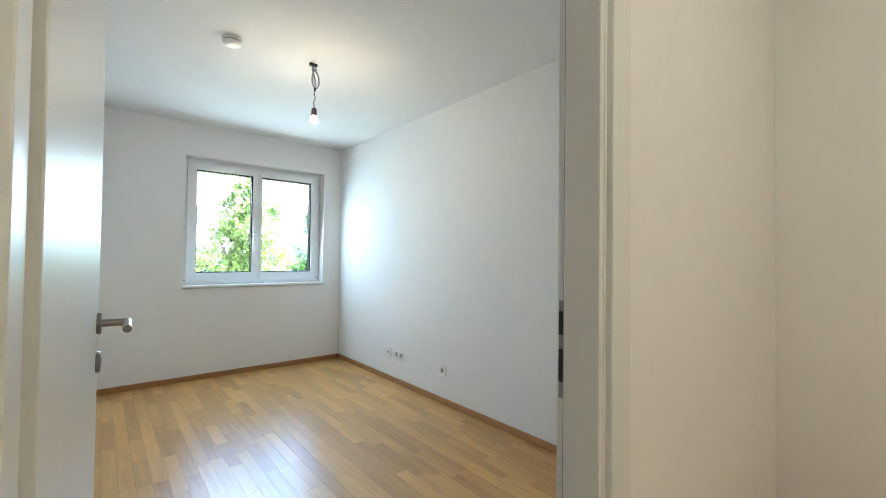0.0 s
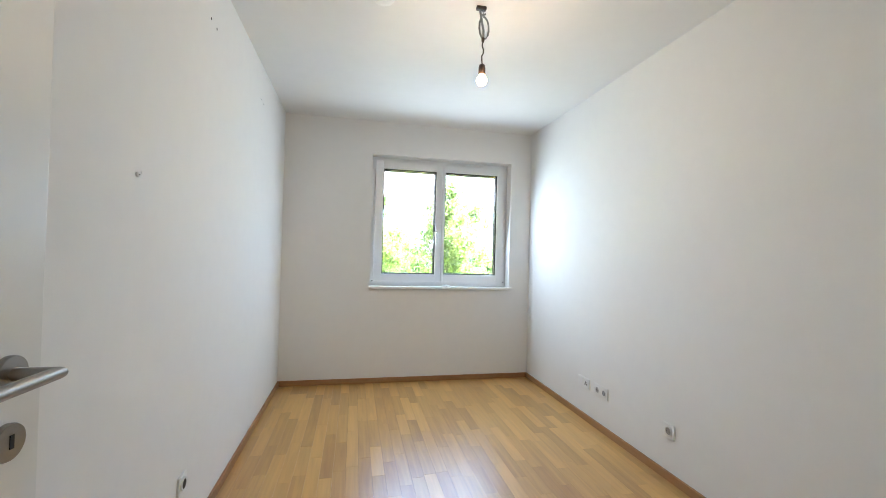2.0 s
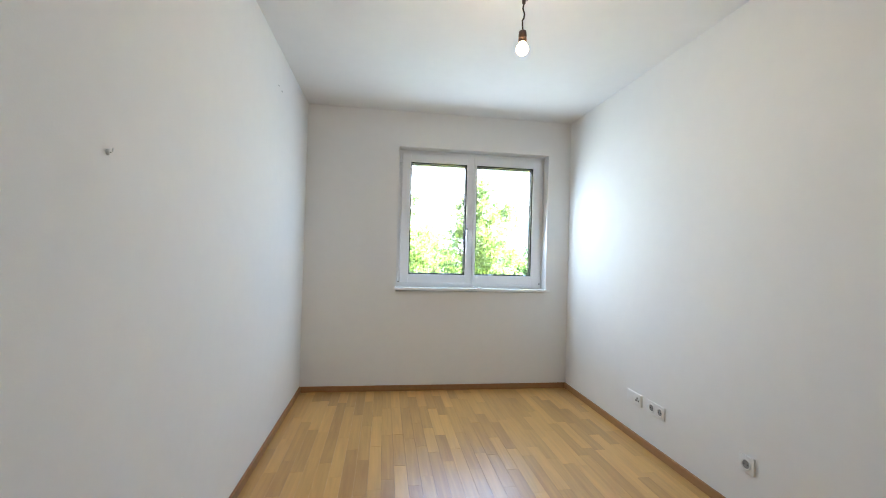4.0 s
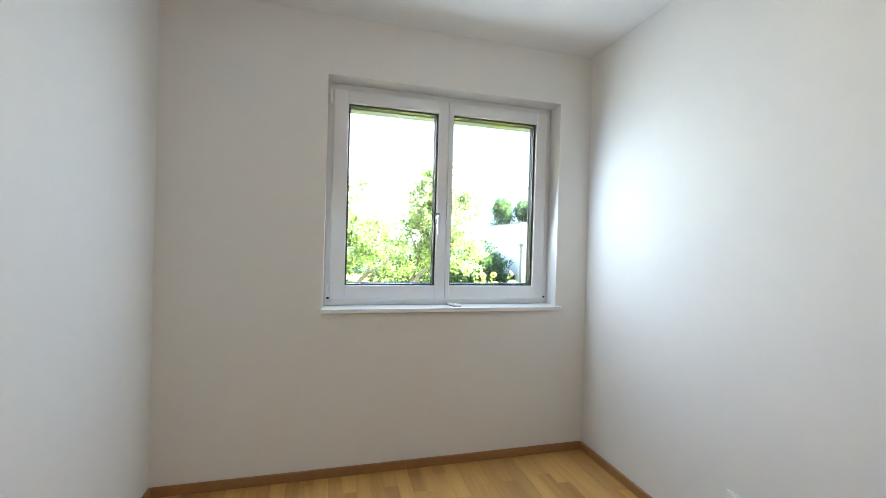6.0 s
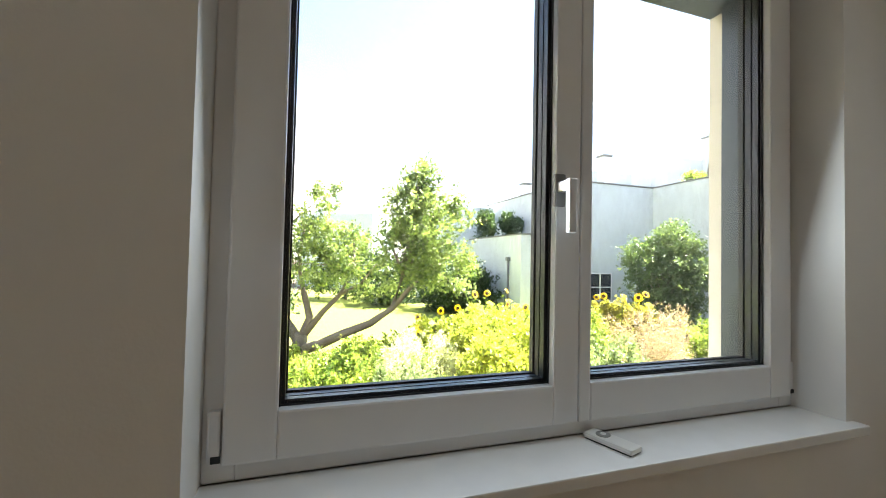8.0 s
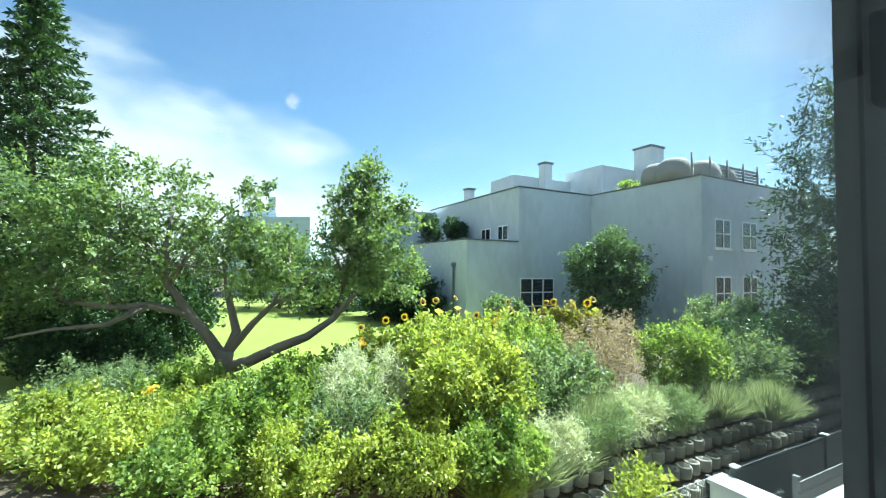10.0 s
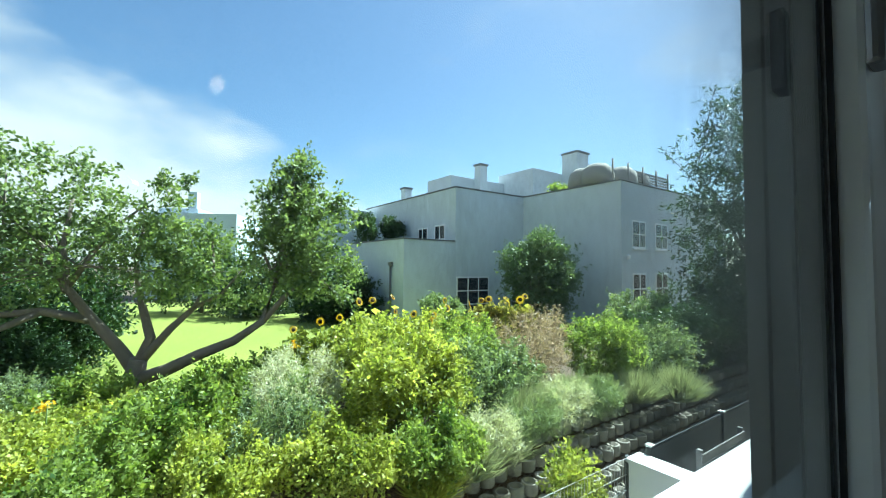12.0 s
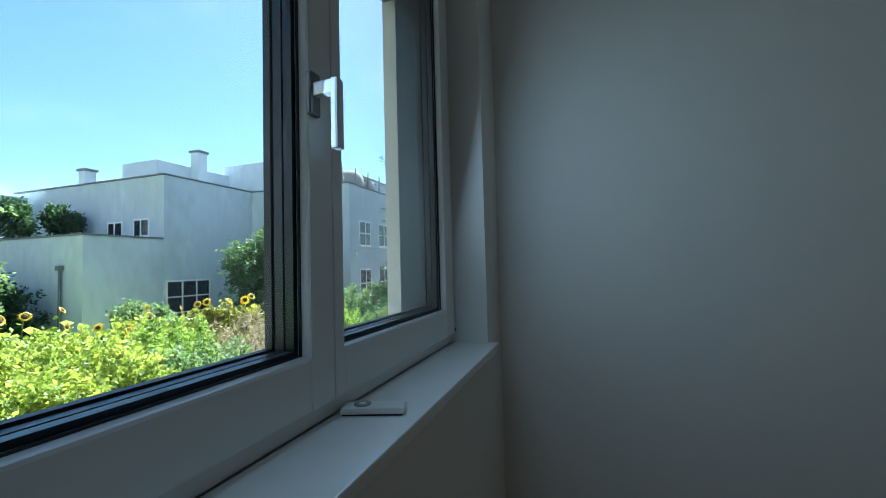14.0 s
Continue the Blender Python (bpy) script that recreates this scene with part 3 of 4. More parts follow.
    me.materials.append(material)
    return new(name, me)


def cloud(rng, blobs, n, clump, lift=0.25):
    """Leaf places in twig clumps spread through ellipsoids (x, y, z, rx, ry, rz), denser outside, with gaps."""
    vol = np.array([b[3] * b[4] * b[5] for b in blobs]) ** 0.6
    which = rng.choice(len(blobs), size=max(1, n // clump), p=vol / vol.sum())
    b = np.array(blobs)[which]
    d = rng.normal(size=(len(which), 3))
    d /= np.linalg.norm(d, axis=1)[:, None]
    rad = rng.uniform(0.25, 1.0, len(which)) ** 0.5 * rng.normal(1.0, 0.11, len(which))
    # twigs gather on boughs, with open gaps between them
    boughs = b[:, :3] + d * b[:, 3:] * rad[:, None]
    pick = rng.integers(0, max(1, len(which) // 7), len(which))
    near = boughs[pick] + rng.normal(size=d.shape) * b[pick, 3:] * 0.17
    loose = rng.uniform(size=len(which)) < 0.25
    base = np.where(loose[:, None], boughs, near)
    d = np.where(loose[:, None], d, d[pick])
    twig = d + rng.normal(size=d.shape) * 0.5 + np.array([0, 0, lift])
    twig /= np.linalg.norm(twig, axis=1)[:, None]
    return base, twig


def foliage(name, blobs, n, size, shape, material, seed, parent, clump=9, twig=0.28, lift=0.25, droop=0.0, label=""):
    rng = np.random.default_rng(seed)
    base, way = cloud(rng, blobs, n, clump, lift)
    k = np.repeat(np.arange(len(base)), clump)
    t = rng.uniform(0, 1, len(k))[:, None]
    at = base[k] + way[k] * twig * (t - 0.4) + rng.normal(size=(len(k), 3)) * size * 0.35
    dirs = way[k] * 0.6 + rng.normal(size=(len(k), 3)) * 0.75 - np.array([0, 0, droop])
    dirs /= np.linalg.norm(dirs, axis=1)[:, None]
    ob = leaf_mesh(name, at, dirs, size, shape, material, rng)
    ob.parent = parent
    if label:
        tagged(ob, label)
    return base, way


def twigs(name, base, way, root, count, material, parent, seed, r=0.012):
    """Thin branches from the root up into the foliage."""
    rng = np.random.default_rng(seed)
    bm = bmesh.new()
    for i in rng.choice(len(base), size=min(count, len(base)), replace=False):
        a, b = Vector(root), Vector(base[i])
        m = a.lerp(b, 0.5) + Vector(rng.normal(size=3) * 0.08 * (b - a).length)
        m.z += 0.08 * (b - a).length
        add_tube(bm, [a + Vector((rng.normal() * 0.08, rng.normal() * 0.08, 0)), m, b], r, 5, r * 0.3, False)
    return part(name, bm, material, parent)


GREEN_BRIGHT = leafy("leaf_yellow_green", (0.085, 0.14, 0.022), (0.54, 0.56, 0.14), 0.5)
GREEN_MID = leafy("leaf_mid_green", (0.045, 0.10, 0.02), (0.37, 0.45, 0.12), 0.5)
GREEN_APPLE = leafy("leaf_apple", (0.038, 0.078, 0.028), (0.30, 0.375, 0.15), 0.42)
# dark green, with the hedges' deep shade put into the leaf colour
GREEN_DARK = leafy("leaf_dark_shaded", (0.014, 0.035, 0.014), (0.05, 0.095, 0.03), 0.3)
GREEN_GREY = leafy("leaf_grey_green", (0.075, 0.12, 0.060), (0.33, 0.40, 0.22), 0.4)
SILVER = leafy("leaf_silver", (0.34, 0.36, 0.26), (0.72, 0.73, 0.58), 0.35)
PINKDRY = leafy("dry_pink_flower", (0.17, 0.12, 0.09), (0.50, 0.40, 0.33), 0.35)
YELLOW = leafy("yellow_petal", (0.62, 0.34, 0.01), (0.80, 0.58, 0.03), 0.35)
RED = leafy("red_petal", (0.55, 0.05, 0.05), (0.70, 0.15, 0.12), 0.35)
BLADE = leafy("grey_grass_blade", (0.16, 0.19, 0.12), (0.46, 0.50, 0.36), 0.3)
SEEDS = mat("sunflower_disc", (0.06, 0.032, 0.012), 0.9)


def shrub(name, label, u, v, r, top, material, n, size, shape=0.45, seed=0, category="shrub", stems=14, clump=9, twig=0.2, ground=None, lumps=6, lift=0.4):
    """A bush of several uneven lobes on thin stems, rooted in the soil."""
    rng = np.random.default_rng(seed + 500)
    x, y = G(u, v)
    g = GZ - 0.03 if ground is None else ground
    h = top - g
    blobs = [(x, y, g + h * 0.48, r * 0.85, r * 0.85, h * 0.50)]
    for k in range(lumps):
        a = 2 * math.pi * (k + rng.uniform(0, 0.8)) / lumps
        q = rng.uniform(0.45, 0.75)
        blobs.append((x + math.cos(a) * r * q, y + math.sin(a) * r * q, g + h * rng.uniform(0.3, 0.80), r * rng.uniform(0.28, 0.5), r * rng.uniform(0.28, 0.5), h * rng.uniform(0.18, 0.32)))
    for k in range(26):
        a, q = rng.uniform(0, 2 * math.pi), rng.uniform(0.1, 1.0) ** 0.6
        up = h * (1.0 - 0.45 * q * q)
        blobs.append((x + math.cos(a) * r * q, y + math.sin(a) * r * q, g + up + rng.uniform(-0.05, 0.08), rng.uniform(0.04, 0.09), rng.uniform(0.04, 0.09), rng.uniform(0.12, 0.34)))
    ob = thing(name, label, category)
    ob.location = (x, y, g)
    base, way = foliage("leaves", [(b[0] - x, b[1] - y, b[2] - g, *b[3:]) for b in blobs], n, size, shape, material, seed, ob, clump, twig, lift)
    twigs("stems", base, way, (0, 0, 0), stems, STEM, ob, seed + 9, 0.010)
    return ob


# the old apple tree in the middle of the lawn's edge
AX, AY = G(-5.65, 9.5)


def A(u, v, z):
    """Place in the apple tree, in garden axes from its foot."""
    return (0.865 * u + 0.5 * v, -0.5 * u + 0.865 * v, z)


apple = thing("apple_tree", "old spreading apple tree with dark forked trunk", "tree", at=pose(AX, AY, GZ - 0.03))
bm = bmesh.new()
add_tube(bm, [A(0, 0, -0.3), A(0.02, 0, 0.0), A(-0.02, 0, 0.3), A(0.04, 0, 0.62)], 0.24, 12, 0.17)
limbs = [
    ([A(0, 0, 0.7), A(-0.45, 0.1, 1.15), A(-0.95, 0.0, 1.7), A(-1.3, -0.2, 2.25), A(-1.35, -0.3, 3.0), A(-1.2, -0.3, 4.0)], 0.15, 0.03),
    ([A(-0.95, 0.0, 1.65), A(-1.6, -0.4, 1.85), A(-2.4, -0.6, 1.8), A(-3.2, -0.9, 1.95), A(-4.0, -1.0, 2.4)], 0.10, 0.025),
    ([A(0.03, 0, 0.8), A(0.15, 0.2, 1.3), A(-0.2, 0.4, 2.0), A(-0.4, 0.5, 2.8), A(-0.2, 0.5, 3.8)], 0.13, 0.025),
    ([A(0.1, 0, 0.9), A(0.5, 0.3, 1.45), A(0.9, 0.5, 1.85), A(1.3, 0.5, 2.5), A(1.2, 0.6, 3.3)], 0.10, 0.02),
    ([A(0.05, 0, 0.55), A(0.7, -0.2, 0.75), A(1.4, -0.3, 1.05), A(2.1, -0.3, 1.3), A(2.65, -0.2, 1.65), A(2.85, 0, 2.4), A(3.1, 0.1, 3.4), A(3.15, 0.1, 4.7)], 0.15, 0.02),
    ([A(2.65, -0.2, 1.65), A(3.2, 0.2, 2.3), A(3.9, 0.3, 2.9)], 0.07, 0.02),
    ([A(-1.3, -0.2, 2.2), A(-2.0, 0.2, 2.9), A(-2.8, 0.3, 3.6), A(-3.6, 0.2, 4.2)], 0.08, 0.02),
]


def lowered(p):
    """The old tree forks low: its lower limbs sit nearer the ground."""
    return (p[0], p[1], p[2] - 0.38 * (1 - min(1.0, max(0.0, (p[2] - 0.5) / 2.6))))


part("trunk", bm, BARK, apple)
limbs += [
    ([A(-1.6, -0.4, 1.85), A(-2.2, -0.9, 1.5), A(-3.0, -1.3, 1.45), A(-3.8, -1.5, 1.3)], 0.075, 0.02),
    ([A(-1.3, -0.2, 2.25), A(-0.9, -0.1, 2.9), A(-0.5, 0.0, 3.5), A(0.1, 0.2, 4.1)], 0.06, 0.015),
    ([A(-2.4, -0.6, 1.8), A(-2.6, -0.5, 2.5), A(-2.4, -0.4, 3.4), A(-2.5, -0.3, 4.5)], 0.06, 0.015),
    ([A(-3.2, -0.9, 1.95), A(-3.9, -0.9, 2.8), A(-4.3, -0.8, 3.8)], 0.05, 0.015),
    ([A(0.9, 0.5, 1.85), A(1.5, 0.4, 2.1), A(2.0, 0.3, 2.6)], 0.05, 0.015),
    ([A(2.85, 0, 2.4), A(2.5, 0.1, 3.0), A(2.5, 0.1, 3.7)], 0.045, 0.012),
]
for pts, r0, r1 in limbs:
    part("limb", tube([lowered(p) for p in pts], r0, 9, r1), BARK, apple)


def ab(u, v, z, ru, rz):
    return (*A(u, v, z), ru, ru, rz)


right_crown = [ab(3.15, 0, 3.1, 0.85, 0.95), ab(3.1, 0, 4.25, 0.50, 0.75), ab(3.6, 0.1, 3.4, 0.85, 0.8), ab(2.7, 0, 2.7, 0.6, 0.65), ab(3.9, 0.2, 2.5, 0.75, 0.65), ab(2.9, 0, 3.9, 0.55, 0.5), ab(3.3, 0, 4.8, 0.32, 0.5), ab(3.75, 0.1, 4.1, 0.5, 0.45)]
left_crown = [ab(0.3, 0.3, 3.9, 0.55, 0.45), ab(-0.2, 0.3, 3.2, 0.9, 0.6), ab(0.9, 0.5, 3.0, 0.8, 0.5), ab(1.5, 0.4, 2.6, 0.75, 0.5), ab(0.4, 0.2, 2.4, 1.0, 0.45), ab(-1.2, 0, 3.9, 0.8, 0.6),
              ab(-1.3, -0.3, 3.0, 1.0, 0.7), ab(-2.3, -0.3, 4.3, 1.0, 0.7), ab(-2.6, -0.6, 3.2, 1.2, 0.8), ab(-3.8, -0.6, 4.2, 1.2, 0.8), ab(-4.2, -0.9, 3.0, 1.2, 0.9), ab(-2.2, -0.5, 2.2, 1.0, 0.5), ab(-3.6, -0.9, 1.9, 1.0, 0.5),
              ab(1.9, 0.2, 1.9, 0.7, 0.35), ab(-5.0, -1.0, 2.2, 1.1, 0.8), ab(-5.2, -0.9, 3.6, 1.2, 0.9), ab(-4.6, -1.2, 1.5, 1.1, 0.5), ab(-6.2, -1.0, 2.8, 1.2, 1.2), ab(-5.6, -1.2, 1.6, 1.0, 0.6), ab(-1.5, -0.2, 4.7, 0.7, 0.45), ab(-2.9, -0.3, 4.95, 0.7, 0.4), ab(0.4, 0.2, 4.3, 0.4, 0.4)]
b0, w0 = foliage("crown", left_crown, 37000, 0.108, 0.55, GREEN_APPLE, 11, apple, 14, 0.45, 0.35, 0.2)
b1, w1 = foliage("crown", right_crown, 14500, 0.100, 0.55, GREEN_APPLE, 12, apple, 14, 0.45, 0.35, 0.2)
twigs("branches", b0, w0, A(-1.25, -0.25, 2.6), 22, BARK, apple, 3, 0.018)
twigs("branches", b1, w1, A(2.9, 0, 2.6), 20, BARK, apple, 4, 0.018)


def spruce(u, v, h, r, seed):
    x, y = G(u, v)
    ob = thing("spruce_tree", "tall dark green spruce with drooping boughs", "tree", at=pose(x, y, GZ - 0.03))
    part("trunk", tube([(0, 0, -0.1), (0, 0, h * 0.5), (0.05, 0, h)], 0.20, 10, 0.02), BARK, ob)
    rng = np.random.default_rng(seed)
    bm = bmesh.new()
    cs, ds = [], []
    for k in range(230):
        f = (k + 0.5) / 230
        z = h * (0.06 + 0.92 * f)
        L = r * (1 - f) ** 0.8 * rng.uniform(0.7, 1.15) + 0.15
        a = k * 2.399 + rng.uniform(-0.3, 0.3)
        out = np.array([math.cos(a), math.sin(a), 0])
        tip = out * L + np.array([0, 0, z - L * 0.12])
        mid = out * L * 0.55 + np.array([0, 0, z - L * 0.16])
        add_tube(bm, [(0, 0, z), mid, tip], 0.025, 5, 0.006, False)
        m = int(220 * L / r) + 30
        t = rng.uniform(0.1, 1, m)[:, None]
        p = out * L * t + np.array([0, 0, z]) - np.array([0, 0, 1.0]) * (L * 0.3 * t * (1.4 - t)) 
        p = p + rng.normal(size=(m, 3)) * np.array([0.14, 0.14, 0.07]) * (1.25 - t)
        cs.append(p)
        d = out * 0.8 + rng.normal(size=(m, 3)) * 0.5 - np.array([0, 0, 0.15])
        ds.append(d / np.linalg.norm(d, axis=1)[:, None])
    part("boughs", bm, BARK, ob)
    leaf_mesh("crown", np.concatenate(cs), np.concatenate(ds), 0.24, 0.30, GREEN_SPRUCE, rng).parent = ob


GREEN_SPRUCE = leafy("spruce_needles", (0.022, 0.05, 0.018), (0.09, 0.15, 0.05), 0.3)
spruce(-15.9, 14.0, 13.5, 3.6, 21)


def tree(u, v, trunk_h, blobs, n, size, material, seed, label, r=0.16, shape=0.5, clump=10, twig=0.4, droop=0.2, nb=40):
    x, y = G(u, v)
    ob = thing("tree", label, "tree", at=pose(x, y, GZ - 0.03))
    part("trunk", tube([(0, 0, -0.1), (0.05, 0.03, trunk_h * 0.5), (0.0, 0.05, trunk_h)], r, 10, r * 0.6), BARK, ob)
    bl = [(*A(b[0], b[1], b[2]), b[3], b[3], b[4]) for b in blobs]
    base, way = foliage("crown", bl, n, size, shape, material, seed, ob, clump, twig, 0.2, droop)
    twigs("limbs", base, way, (0, 0.05, trunk_h * 0.8), nb, BARK, ob, seed + 1, 0.03)
    return ob


# darker green for backlit foliage: its shaded side is painted into the leaves
GREEN_SHADED = leafy("leaf_shaded_green", (0.020, 0.045, 0.022), (0.085, 0.14, 0.06), 0.35)
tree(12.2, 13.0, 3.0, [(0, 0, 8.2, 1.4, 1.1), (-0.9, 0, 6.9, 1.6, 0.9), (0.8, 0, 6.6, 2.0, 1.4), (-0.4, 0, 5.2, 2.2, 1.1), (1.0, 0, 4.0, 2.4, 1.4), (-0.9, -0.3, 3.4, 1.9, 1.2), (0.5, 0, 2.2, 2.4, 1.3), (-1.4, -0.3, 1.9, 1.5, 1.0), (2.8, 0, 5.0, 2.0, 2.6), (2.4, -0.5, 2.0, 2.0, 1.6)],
     34000, 0.17, GREEN_SHADED, 31, "tall shady tree with feathery drooping foliage", 0.18, 0.35, 12, 0.55, 0.3, 60)
tree(5.75, 17.0, 1.0, [(0, 0, 2.2, 1.35, 1.7), (0.1, 0, 3.5, 0.95, 0.7), (-0.9, 0, 2.6, 0.7, 1.1), (0.9, 0, 2.4, 0.7, 1.2), (0, 0, 0.9, 1.2, 0.9)],
     24000, 0.13, leafy("leaf_glossy_shrub", (0.028, 0.065, 0.03), (0.20, 0.27, 0.14), 0.38), 33, "dense round-headed glossy tree against the grey house", 0.09, 0.5, 10, 0.32)
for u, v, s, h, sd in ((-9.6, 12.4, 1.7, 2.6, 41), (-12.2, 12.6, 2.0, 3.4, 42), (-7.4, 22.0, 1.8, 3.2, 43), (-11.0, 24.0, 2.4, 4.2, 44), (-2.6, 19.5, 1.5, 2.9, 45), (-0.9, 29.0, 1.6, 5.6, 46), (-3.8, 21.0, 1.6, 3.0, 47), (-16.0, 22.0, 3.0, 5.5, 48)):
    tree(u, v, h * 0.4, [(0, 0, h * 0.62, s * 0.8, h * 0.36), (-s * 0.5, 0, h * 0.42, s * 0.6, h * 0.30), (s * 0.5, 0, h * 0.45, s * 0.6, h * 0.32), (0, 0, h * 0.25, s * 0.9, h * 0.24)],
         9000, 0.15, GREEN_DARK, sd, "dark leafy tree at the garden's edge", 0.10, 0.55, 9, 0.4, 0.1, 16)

# beds between the terrace and the lawn
BEDS = [
    # name, label, u, v, radius, top, material, leaves, size, shape
    ("shrub", "bright yellow-green leafy shrub in the front bed", 0.15, 6.3, 0.95, 0.12, GREEN_BRIGHT, 17000, 0.060, 0.5),
    ("shrub", "yellow-green leafy shrub behind the front bed", -0.35, 7.4, 0.9, 0.32, GREEN_BRIGHT, 13000, 0.060, 0.5),
    ("shrub", "silvery feathery shrub among green plants", -1.55, 6.8, 0.75, -0.15, SILVER, 13000, 0.045, 0.25),
    ("shrub", "blue-green low shrub with fine leaves", -1.5, 5.6, 0.7, -0.55, GREEN_GREY, 13000, 0.045, 0.35),
    ("shrub", "low fresh green garden shrub", -2.9, 6.0, 0.95, -0.50, GREEN_MID, 15000, 0.058, 0.55),
    ("shrub", "low yellow-green garden plants", -4.3, 6.5, 1.1, -0.98, GREEN_BRIGHT, 15000, 0.058, 0.5),
    ("shrub", "fresh green leafy plants in the bed", -3.6, 7.4, 1.0, -0.92, GREEN_BRIGHT, 13000, 0.062, 0.5),
    ("shrub", "mixed green garden plants", -2.5, 8.0, 0.9, -0.62, GREEN_MID, 12000, 0.060, 0.5),
    ("shrub", "low bluish green plants near the path", -6.6, 7.2, 1.0, -0.65, GREEN_GREY, 11000, 0.050, 0.3),
    ("shrub", "bright green ground plants", -5.6, 5.6, 1.0, -0.75, GREEN_BRIGHT, 11000, 0.06, 0.5),
    ("shrub", "green leafy plants by the path", -5.5, 7.8, 0.8, -0.85, GREEN_MID, 8000, 0.065, 0.55),
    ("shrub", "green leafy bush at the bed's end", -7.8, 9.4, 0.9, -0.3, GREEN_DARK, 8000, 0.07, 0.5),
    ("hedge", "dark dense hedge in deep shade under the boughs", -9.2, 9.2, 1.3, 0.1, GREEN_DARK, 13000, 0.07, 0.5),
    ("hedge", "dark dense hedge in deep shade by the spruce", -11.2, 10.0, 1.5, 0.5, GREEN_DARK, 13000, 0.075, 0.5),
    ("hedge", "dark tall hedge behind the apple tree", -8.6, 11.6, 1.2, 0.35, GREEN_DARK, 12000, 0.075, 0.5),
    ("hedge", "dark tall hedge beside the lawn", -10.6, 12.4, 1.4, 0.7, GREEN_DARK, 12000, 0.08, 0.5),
    ("lavender", "pale grey-green lavender mound on the bank", 1.25, 6.0, 0.55, -0.98, SILVER, 9000, 0.055, 0.16),
    ("lavender", "soft grey-green lavender mound by the blocks", 2.0, 6.5, 0.62, -0.86, GREEN_GREY, 11000, 0.060, 0.16),
    ("lavender", "pale grey-green lavender mound by the blocks", 2.7, 7.0, 0.60, -0.82, SILVER, 9000, 0.055, 0.16),
    ("lavender", "soft grey-green lavender mound at the bank's top", 3.4, 7.3, 0.55, -0.85, GREEN_GREY, 9000, 0.060, 0.16),
    ("shrub", "grey-green bush with pale leaves", 1.75, 7.4, 0.75, -0.12, GREEN_GREY, 12000, 0.055, 0.5),
    ("shrub", "green bush with dark hollow beneath", 1.3, 8.4, 0.8, 0.12, GREEN_MID, 10000, 0.06, 0.5),
    ("shrub", "dry pinkish seed heads on stems", 2.75, 8.8, 0.85, 0.10, PINKDRY, 11000, 0.045, 0.35),
    ("shrub", "brownish pink faded flower stems", 3.5, 10.4, 0.8, 0.18, PINKDRY, 8000, 0.05, 0.35),
    ("shrub", "rounded fresh green bush", 4.55, 8.9, 0.88, 0.12, GREEN_MID, 16000, 0.058, 0.45),
    ("shrub", "dull green spreading bush", 5.9, 9.2, 1.0, -0.05, GREEN_GREY, 12000, 0.06, 0.35),
    ("shrub", "shaded blue-green bush near the fence", 7.2, 10.4, 1.3, 0.35, GREEN_SHADED, 13000, 0.075, 0.4),
    ("shrub", "shaded blue-green bush beside the tree", 8.8, 10.8, 1.3, 0.25, GREEN_SHADED, 11000, 0.08, 0.4),
    ("shrub", "dark green bush by the house corner", 7.9, 13.2, 1.2, 0.5, GREEN_GREY, 9000, 0.085, 0.4),
    ("shrub", "yellowing leafy plants under the sunflowers", -0.5, 9.2, 1.0, 0.10, GREEN_BRIGHT, 11000, 0.075, 0.6),
    ("shrub", "yellowing tall plants behind the bed", 0.9, 10.2, 1.0, 0.15, GREEN_BRIGHT, 10000, 0.08, 0.6),
    ("shrub", "straw-coloured tall plants behind the bed", 2.5, 11.0, 1.0, 0.25, leafy("leaf_straw", (0.17, 0.17, 0.04), (0.38, 0.34, 0.10), 0.4), 10000, 0.08, 0.55),
    ("shrub", "small rounded bush under the house window", 1.4, 13.6, 0.85, 0.30, GREEN_GREY, 7000, 0.08, 0.5),
    ("shrub", "leafy plants at the lawn's edge", -2.0, 9.6, 1.0, -0.35, GREEN_BRIGHT, 9000, 0.075, 0.6),
    ("shrub", "fresh green low plants at the bank", -1.9, 4.9, 0.75, -0.80, GREEN_BRIGHT, 12000, 0.05, 0.5),
    ("shrub", "low mid-green plants at the bank", -3.3, 4.9, 0.8, -0.85, GREEN_MID, 12000, 0.05, 0.5),
    ("shrub", "yellow-green leafy plants at the bank", -0.6, 5.1, 0.7, -0.70, GREEN_BRIGHT, 12000, 0.05, 0.5),
    ("shrub", "fresh green leafy plants at the bank", -4.6, 5.2, 0.8, -0.85, GREEN_BRIGHT, 11000, 0.055, 0.5),
    ("shrub", "green bushy plants at the bank's top", 0.4, 5.3, 0.6, -0.75, GREEN_MID, 9000, 0.05, 0.5),
    ("shrub", "dense green plants at the bank", 1.2, 6.9, 0.6, -0.5, GREEN_GREY, 9000, 0.05, 0.4),
    ("shrub", "dark green bush on the side wing's roof", -2.1, 23.2, 0.65, 4.1, GREEN_SHADED, 3500, 0.12, 0.5),
    ("shrub", "dark rounded bush on the side wing's roof", -0.6, 23.4, 0.65, 4.1, GREEN_SHADED, 3500, 0.12, 0.5),
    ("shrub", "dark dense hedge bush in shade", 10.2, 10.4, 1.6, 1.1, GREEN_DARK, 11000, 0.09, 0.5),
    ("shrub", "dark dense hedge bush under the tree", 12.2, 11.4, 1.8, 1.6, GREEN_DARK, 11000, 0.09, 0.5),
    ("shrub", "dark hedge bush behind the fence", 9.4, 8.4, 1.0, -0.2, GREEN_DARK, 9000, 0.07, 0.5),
    ("shrub", "low plants at the foot of the apple tree", -3.9, 9.6, 0.8, -1.1, GREEN_MID, 8000, 0.065, 0.5),
]
